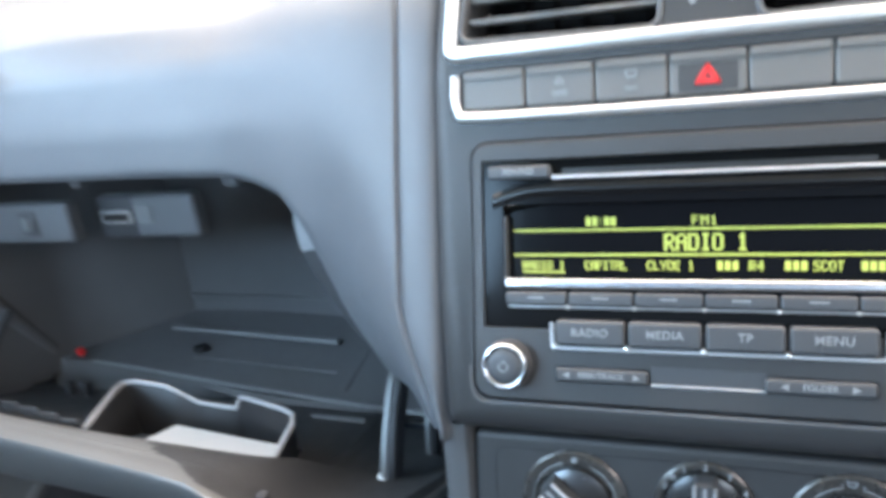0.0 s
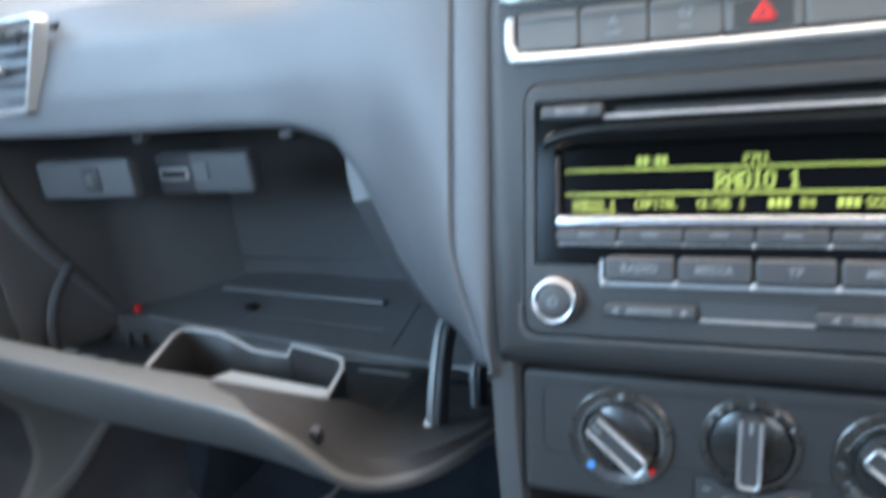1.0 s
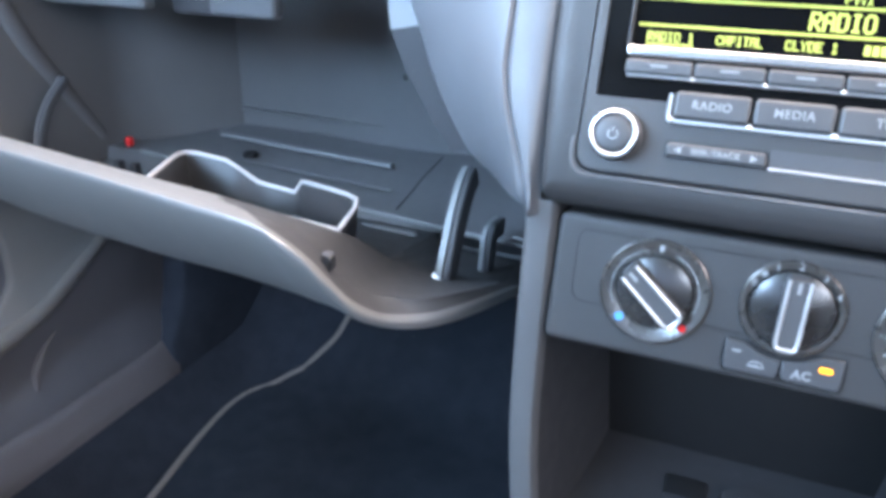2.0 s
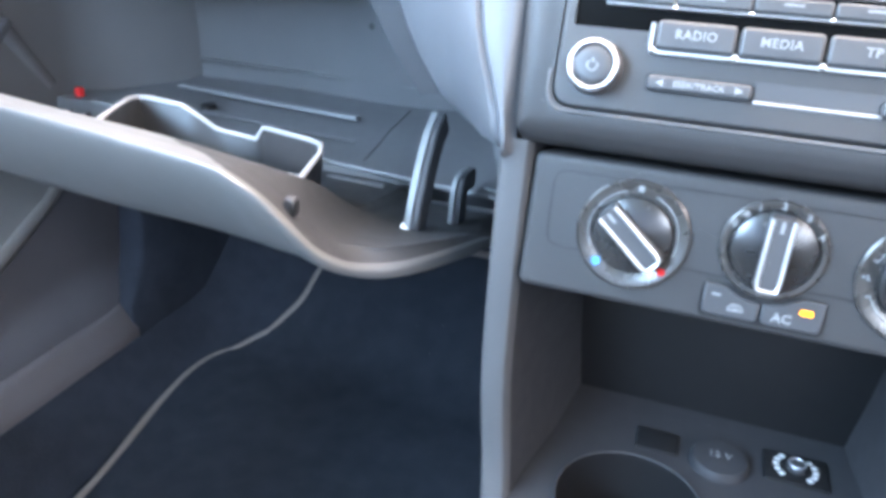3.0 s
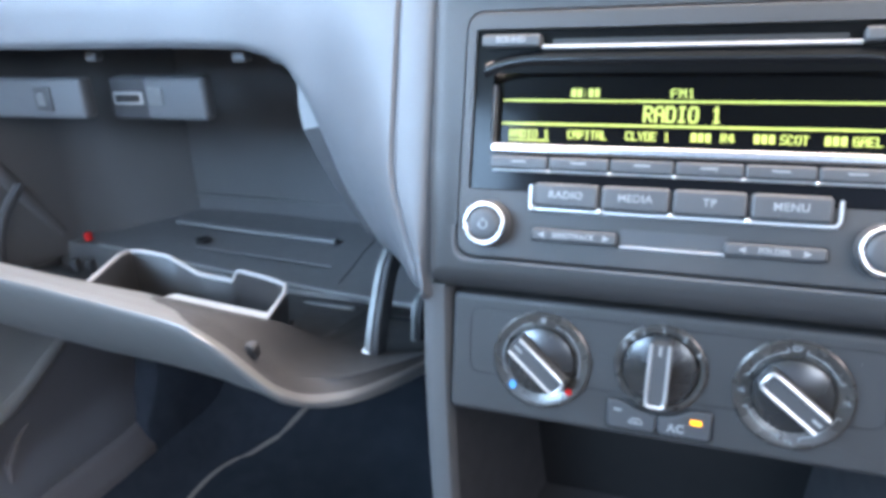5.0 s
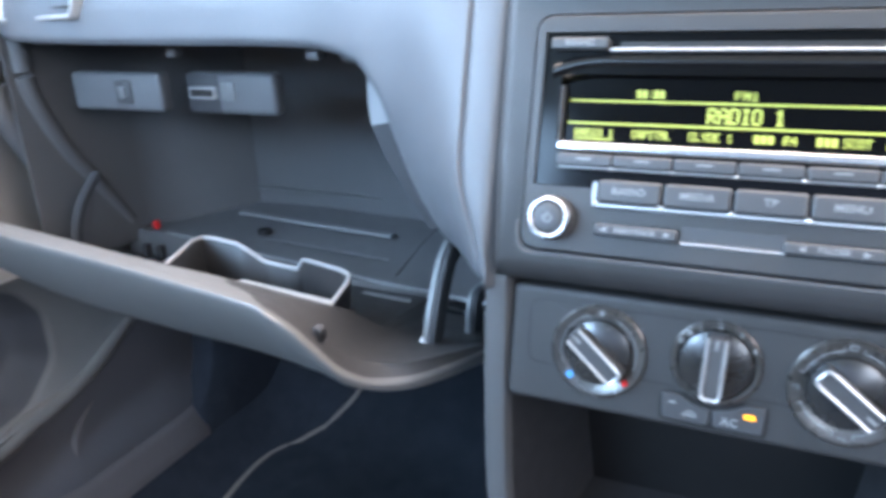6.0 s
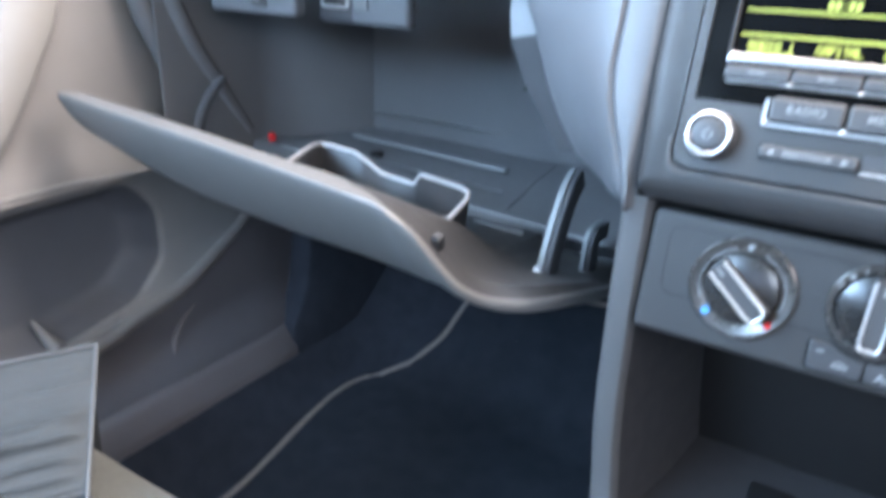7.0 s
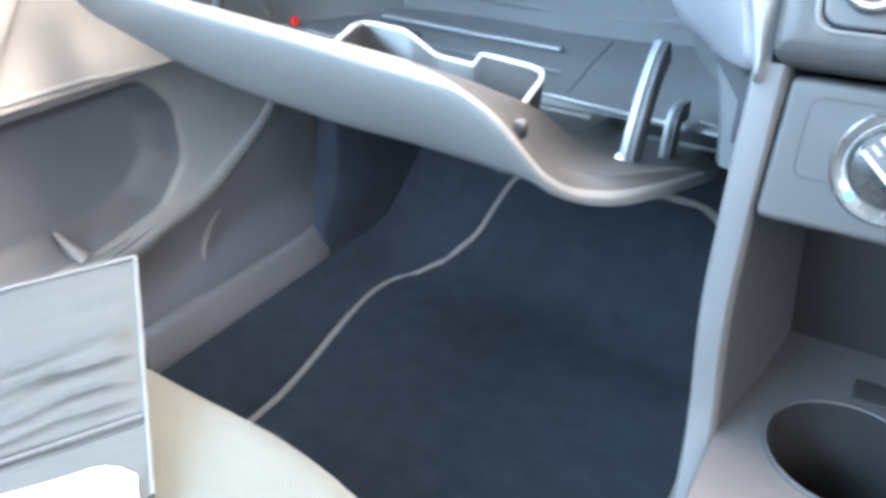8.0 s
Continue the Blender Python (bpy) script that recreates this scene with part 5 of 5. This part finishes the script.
    rows = [[(-0.7065 + 0.0065 * smooth01((t - 0.0) / 0.06), lerp(table(brow, z), 0.34, t), z) for t in (0, 0.03, 0.06, 0.3, 0.6, 1)] for z in spread(0.46, 0.705, 14)]
    part("cheek", sheet(rows, 0.003), LINER, g, "dark cheek beside the opening")
    ribs = ((-0.687, 0.0120, [(0.098, 0.705), (0.097, 0.686), (0.094, 0.643), (0.107, 0.600), (0.128, 0.560), (0.150, 0.527), (0.192, 0.470)]),
            (-0.671, 0.0110, [(0.119, 0.700), (0.1175, 0.671), (0.120, 0.639), (0.140, 0.589), (0.164, 0.550), (0.210, 0.480)]))
    for x, radius, line in ribs:
        part("cheek_rib", tube(curve_points([(x, y, z) for y, z in line], 6), radius, 14), LINER, g, "rounded rib")
    # jamb behind the pad's edge
    left = [(-0.2670, 0.662), (-0.2680, 0.645), (-0.2660, 0.627), (-0.2570, 0.605), (-0.2470, 0.588), (-0.2360, 0.570), (-0.2200, 0.548)]
    right = [(-0.2380, 0.672), (-0.2280, 0.654), (-0.2180, 0.636), (-0.2150, 0.610), (-0.2020, 0.594), (-0.1900, 0.578), (-0.1720, 0.560)]
    jamb = [[(lerp(a[0], b[0], t), 0.105 + 0.004 * t, lerp(a[1], b[1], t)) for t in (0, 0.5, 1)] for a, b in zip(left, right)]
    # one jamb in two colours: lighter for its lit top, darker for shade below
    part("jamb", sheet(jamb[:3], 0.003), RIM_LIT, g, "upper jamb of the opening, coloured lighter as its lit part")
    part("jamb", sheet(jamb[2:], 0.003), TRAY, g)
    # pocket moulded into the lid
    top = [(-0.407, 0.010, 0.5290), (-0.432, 0.066, 0.5270), (-0.436, 0.080, 0.5250), (-0.428, 0.084, 0.5245), (-0.398, 0.082, 0.5235), (-0.388, 0.084, 0.5175), (-0.374, 0.087, 0.5080), (-0.366, 0.089, 0.5060), (-0.341, 0.089, 0.5040), (-0.3405, 0.0895, 0.5055), (-0.336, 0.091, 0.5125), (-0.331, 0.090, 0.5130), (-0.290, 0.077, 0.5145), (-0.279, 0.072, 0.5140), (-0.274, 0.062, 0.5120), (-0.2735, 0.036, 0.5040), (-0.273, 0.010, 0.4960)]
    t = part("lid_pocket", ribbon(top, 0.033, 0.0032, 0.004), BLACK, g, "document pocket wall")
    # rim of the black pocket, lightened as a painted highlight
    part("pocket_rim", tube(top, 0.0019, 8), RIM_LIT, t, "pocket rim lightened for the light it catches")
    part("pocket_floor", sheet([[(x, y, 0.4975 - 0.20 * (y + 0.01)) for y in (0.022, 0.04, 0.06, 0.084)] for x in spread(-0.425, -0.284, 8)], 0.003), TRAY, g)


def build_booklet():
    b = thing("booklet", "pale grey booklet lying in the glovebox lid pocket", "booklet", pose(-0.336, 0.042, 0.4905, -11, 0, -7))
    part("cover", box(0, 0, 0.0074, 0.116, 0.052, 0.0012, 0.0005, 1), COVER, b)
    part("pages", box(0, 0, 0.0044, 0.113, 0.049, 0.0048), PAPER, b)
    part("cover", box(0, 0, 0.0014, 0.116, 0.052, 0.0012, 0.0005, 1), COVER, b)


# ---- the passenger seat ----
SEAT_Y = [(0.0, -0.138), (0.12, -0.112), (0.24, -0.110), (0.34, -0.121), (0.42, -0.142), (0.50, -0.172), (0.60, -0.223), (1.0, -0.70)]
SEAT_Z = [(0.0, 0.072), (0.12, 0.179), (0.24, 0.253), (0.34, 0.292), (0.42, 0.307), (0.50, 0.309), (0.60, 0.300), (1.0, 0.270)]


def build_seat():
    s = thing("passenger_seat", "grey-green woven cloth front passenger seat", "car seat")
    rows = []
    for x in spread(-0.70, -0.120, 36):
        u = (x + 0.410) / 0.290
        side = max(abs(u) - 0.70, 0) / 0.30
        bol = 0.006 * smooth01((abs(u) - 0.52) / 0.25) - 0.075 * side ** 2.2
        row = []
        for k in range(33):
            a = k / 32
            y, z = table(SEAT_Y, a), table(SEAT_Z, a)
            y -= 0.030 * side ** 2 + 1.25 * max(x + 0.395, 0.0) ** 2
            row.append((x, y, z + bol * min(1.0, a / 0.45) + 0.0015 * noise.noise((x * 14, y * 14, 3))))
        rows.append(row)
    part("cushion", sheet(rows, 0.012), WEAVE, s, "woven cloth seat cushion")
    part("seat_base", box(-0.40, -0.46, 0.13, 0.44, 0.46, 0.15, 0.02, 3), BLACK, s)


# ---- the grey cloth case on the seat ----
CASE_O = Vector((-0.505, -0.111, 0.390))
CASE_E1 = Vector((0.0767, -0.0637, -0.0435))
CASE_E2 = Vector((-0.48, -0.88, 0.0))


def case_point(s, d, lift=0.0):
    """s: down the sloping face (1 at the seam), d: metres along the top edge."""
    n = CASE_E1.cross(CASE_E2).normalized()
    n = n if n.z > 0 else -n
    return CASE_O + CASE_E1 * s + CASE_E2 * d + n * lift


def build_case():
    c = thing("cloth_case", "creased grey nylon case with piped edges lying on the passenger seat", "cloth case")
    folds = ((0.30, 0.030, 0.0016, 0.02, 0.3), (0.57, 0.050, 0.0048, 0.16, 1.1), (0.74, 0.060, 0.0072, 0.24, 0.7), (0.90, 0.045, 0.0050, 0.12, 0.9), (1.02, 0.036, 0.0036, 0.20, 0.4))
    rows = []
    for i in range(181):
        s = 1.62 * i / 180
        row = []
        for j in range(73):
            d = 0.30 * j / 72
            lift = 0.0010 * noise.noise((s * 5, d * 20, 4)) + 0.0004 * noise.noise((s * 24, d * 60, 9))
            drift = s + 0.05 * noise.noise((s * 2.0, d * 9, 2)) + 0.02 * noise.noise((s * 6, d * 30, 5))
            for at, wide, high, fade, lean in folds:
                ridge = (drift - at - lean * d) / wide
                steep = 1.5 if ridge > 0 else 0.6
                lift += high * math.exp(-abs(ridge) * steep) * smooth01((d + 0.002) / 0.022) * (1 - smooth01((d - fade) / 0.08))
            diag = (s - 0.62 - 3.4 * (d - 0.02)) / 0.05
            lift += 0.0022 * math.exp(-abs(diag)) * smooth01(d / 0.02) * (1 - smooth01((d - 0.08) / 0.05))
            lift -= 0.0035 * smooth01((s - 1.10) / 0.03) * (1 - smooth01((s - 1.15) / 0.05))
            row.append(case_point(s, d, lift if j else 0.0))
        rows.append(row)
    part("face_panel", sheet(rows, 0.003), GREY_CLOTH, c)
    part("side_piping", tube([case_point(s, 0.0, 0.001) for s in spread(0, 1.62, 24)], 0.0017, 8), PIPING, c, "grey side piping")
    part("top_piping", tube([case_point(0.0, d, 0.001) for d in spread(0, 0.30, 24)], 0.0017, 8), PIPING, c, "grey top piping")
    part("seam", tube([case_point(1.135, d, 0.0002) for d in spread(0.002, 0.30, 20)], 0.0012, 6), PIPING, c)
    # gusset below the face, down to the cushion
    a = [case_point(s, 0.0) for s in spread(0, 1.62, 16)]
    rows = [[(p.x, p.y, p.z) for p in a], [(p.x - 0.03, p.y - 0.006, max(p.z - 0.03, 0.27)) for p in a], [(p.x - 0.04, p.y - 0.008, 0.27) for p in a]]
    part("gusset", sheet(rows, 0.002), GREY_CLOTH, c)
    b = [case_point(0.0, d) for d in spread(0, 0.30, 16)]
    rows = [[(p.x, p.y, p.z) for p in b], [(p.x - 0.012, p.y - 0.002, p.z - 0.04) for p in b], [(p.x - 0.015, p.y - 0.004, 0.27) for p in b]]
    part("gusset", sheet(rows, 0.002), GREY_CLOTH, c)


def build_paper():
    def q(s, d, l):
        p = case_point(s, d, l)
        return (p.x, p.y, p.z)
    rows = []
    for i in range(9):
        row = []
        for j in range(19):
            d = lerp(0.008, 0.16, j / 18)
            start = 1.37 + 0.07 * smooth01((0.030 - d) / 0.02) + 0.05 * smooth01((0.014 - d) / 0.006) - 0.05 * smooth01((d - 0.03) / 0.09)
            row.append(q(lerp(start, 1.70, i / 8), d, 0.005))
        rows.append(row)
    lone("paper_sheet", sheet(rows, 0.0012), PAPER, "bright white paper sheet lying on the grey case", "paper")


# ---- outside the windscreen ----
POST_X = (-5.45, -4.92)


def build_outside():
    rows = [[(x, y, -0.18) for x in (-400, -40, -6, 6, 40, 400)] for y in (-400, -40, -6, 6, 40, 400)]
    lone("ground", sheet(rows), GRASS, "sunlit green lawn around the car", "ground", "structure")
    rng = random.Random(4)
    verts, faces = [], []
    for k in range(24000):
        x, y = rng.uniform(-20, -4.2), rng.uniform(10.5, 12.5)
        z = rng.uniform(-0.5, 3.4) + 0.5 * noise.noise((x * 0.6, y, 1))
        c = Vector((x, y + 0.25 * (z - 1), z))
        m = Euler((rng.uniform(0, 6), rng.uniform(0, 6), rng.uniform(0, 6))).to_matrix()
        s = rng.uniform(0.07, 0.15)
        n = len(verts)
        verts += [c + m @ Vector(q) * s for q in ((-1, 0, 0), (-0.2, -0.5, 0.1), (1, 0, 0), (-0.2, 0.5, 0.1))]
        faces.append((n, n + 1, n + 2, n + 3))
    me = bpy.data.meshes.new("hedge")
    me.from_pydata(verts, [], faces)
    lone("hedge", me, LEAF, "leafy green garden hedge in sunlight", "hedge", "stuff", smooth=False)
    for k in range(7):
        bm = box(0, 0, 0.0, 0.15, 0.12, 3.6, 0.01, 1)
        tagged(part("fence_post", bm, POST, None, m=pose(POST_X[0] + k * (POST_X[1] - POST_X[0]), 7.6, 1.2)), "pale painted garden fence post", "fence post", "fence posts along the lawn")
    w = thing("wiper", "black windscreen wiper arm resting at the glass base", "wiper")
    part("arm", tube([(-0.795, 0.65, 0.90), (-0.770, 0.65, 0.925), (-0.768, 0.66, 0.960), (-0.780, 0.66, 1.06)], 0.0075, 8), BLACK, w)


for build in (build_shell, build_windscreen, build_sill, build_kick_panel, build_door, build_floor_mat, build_dashboard, build_fascia, build_radio, build_climate, build_console, build_glovebox, build_booklet, build_seat, build_case, build_paper, build_outside):
    build()
build_pillar_trim(1)
build_pillar_trim(-1)
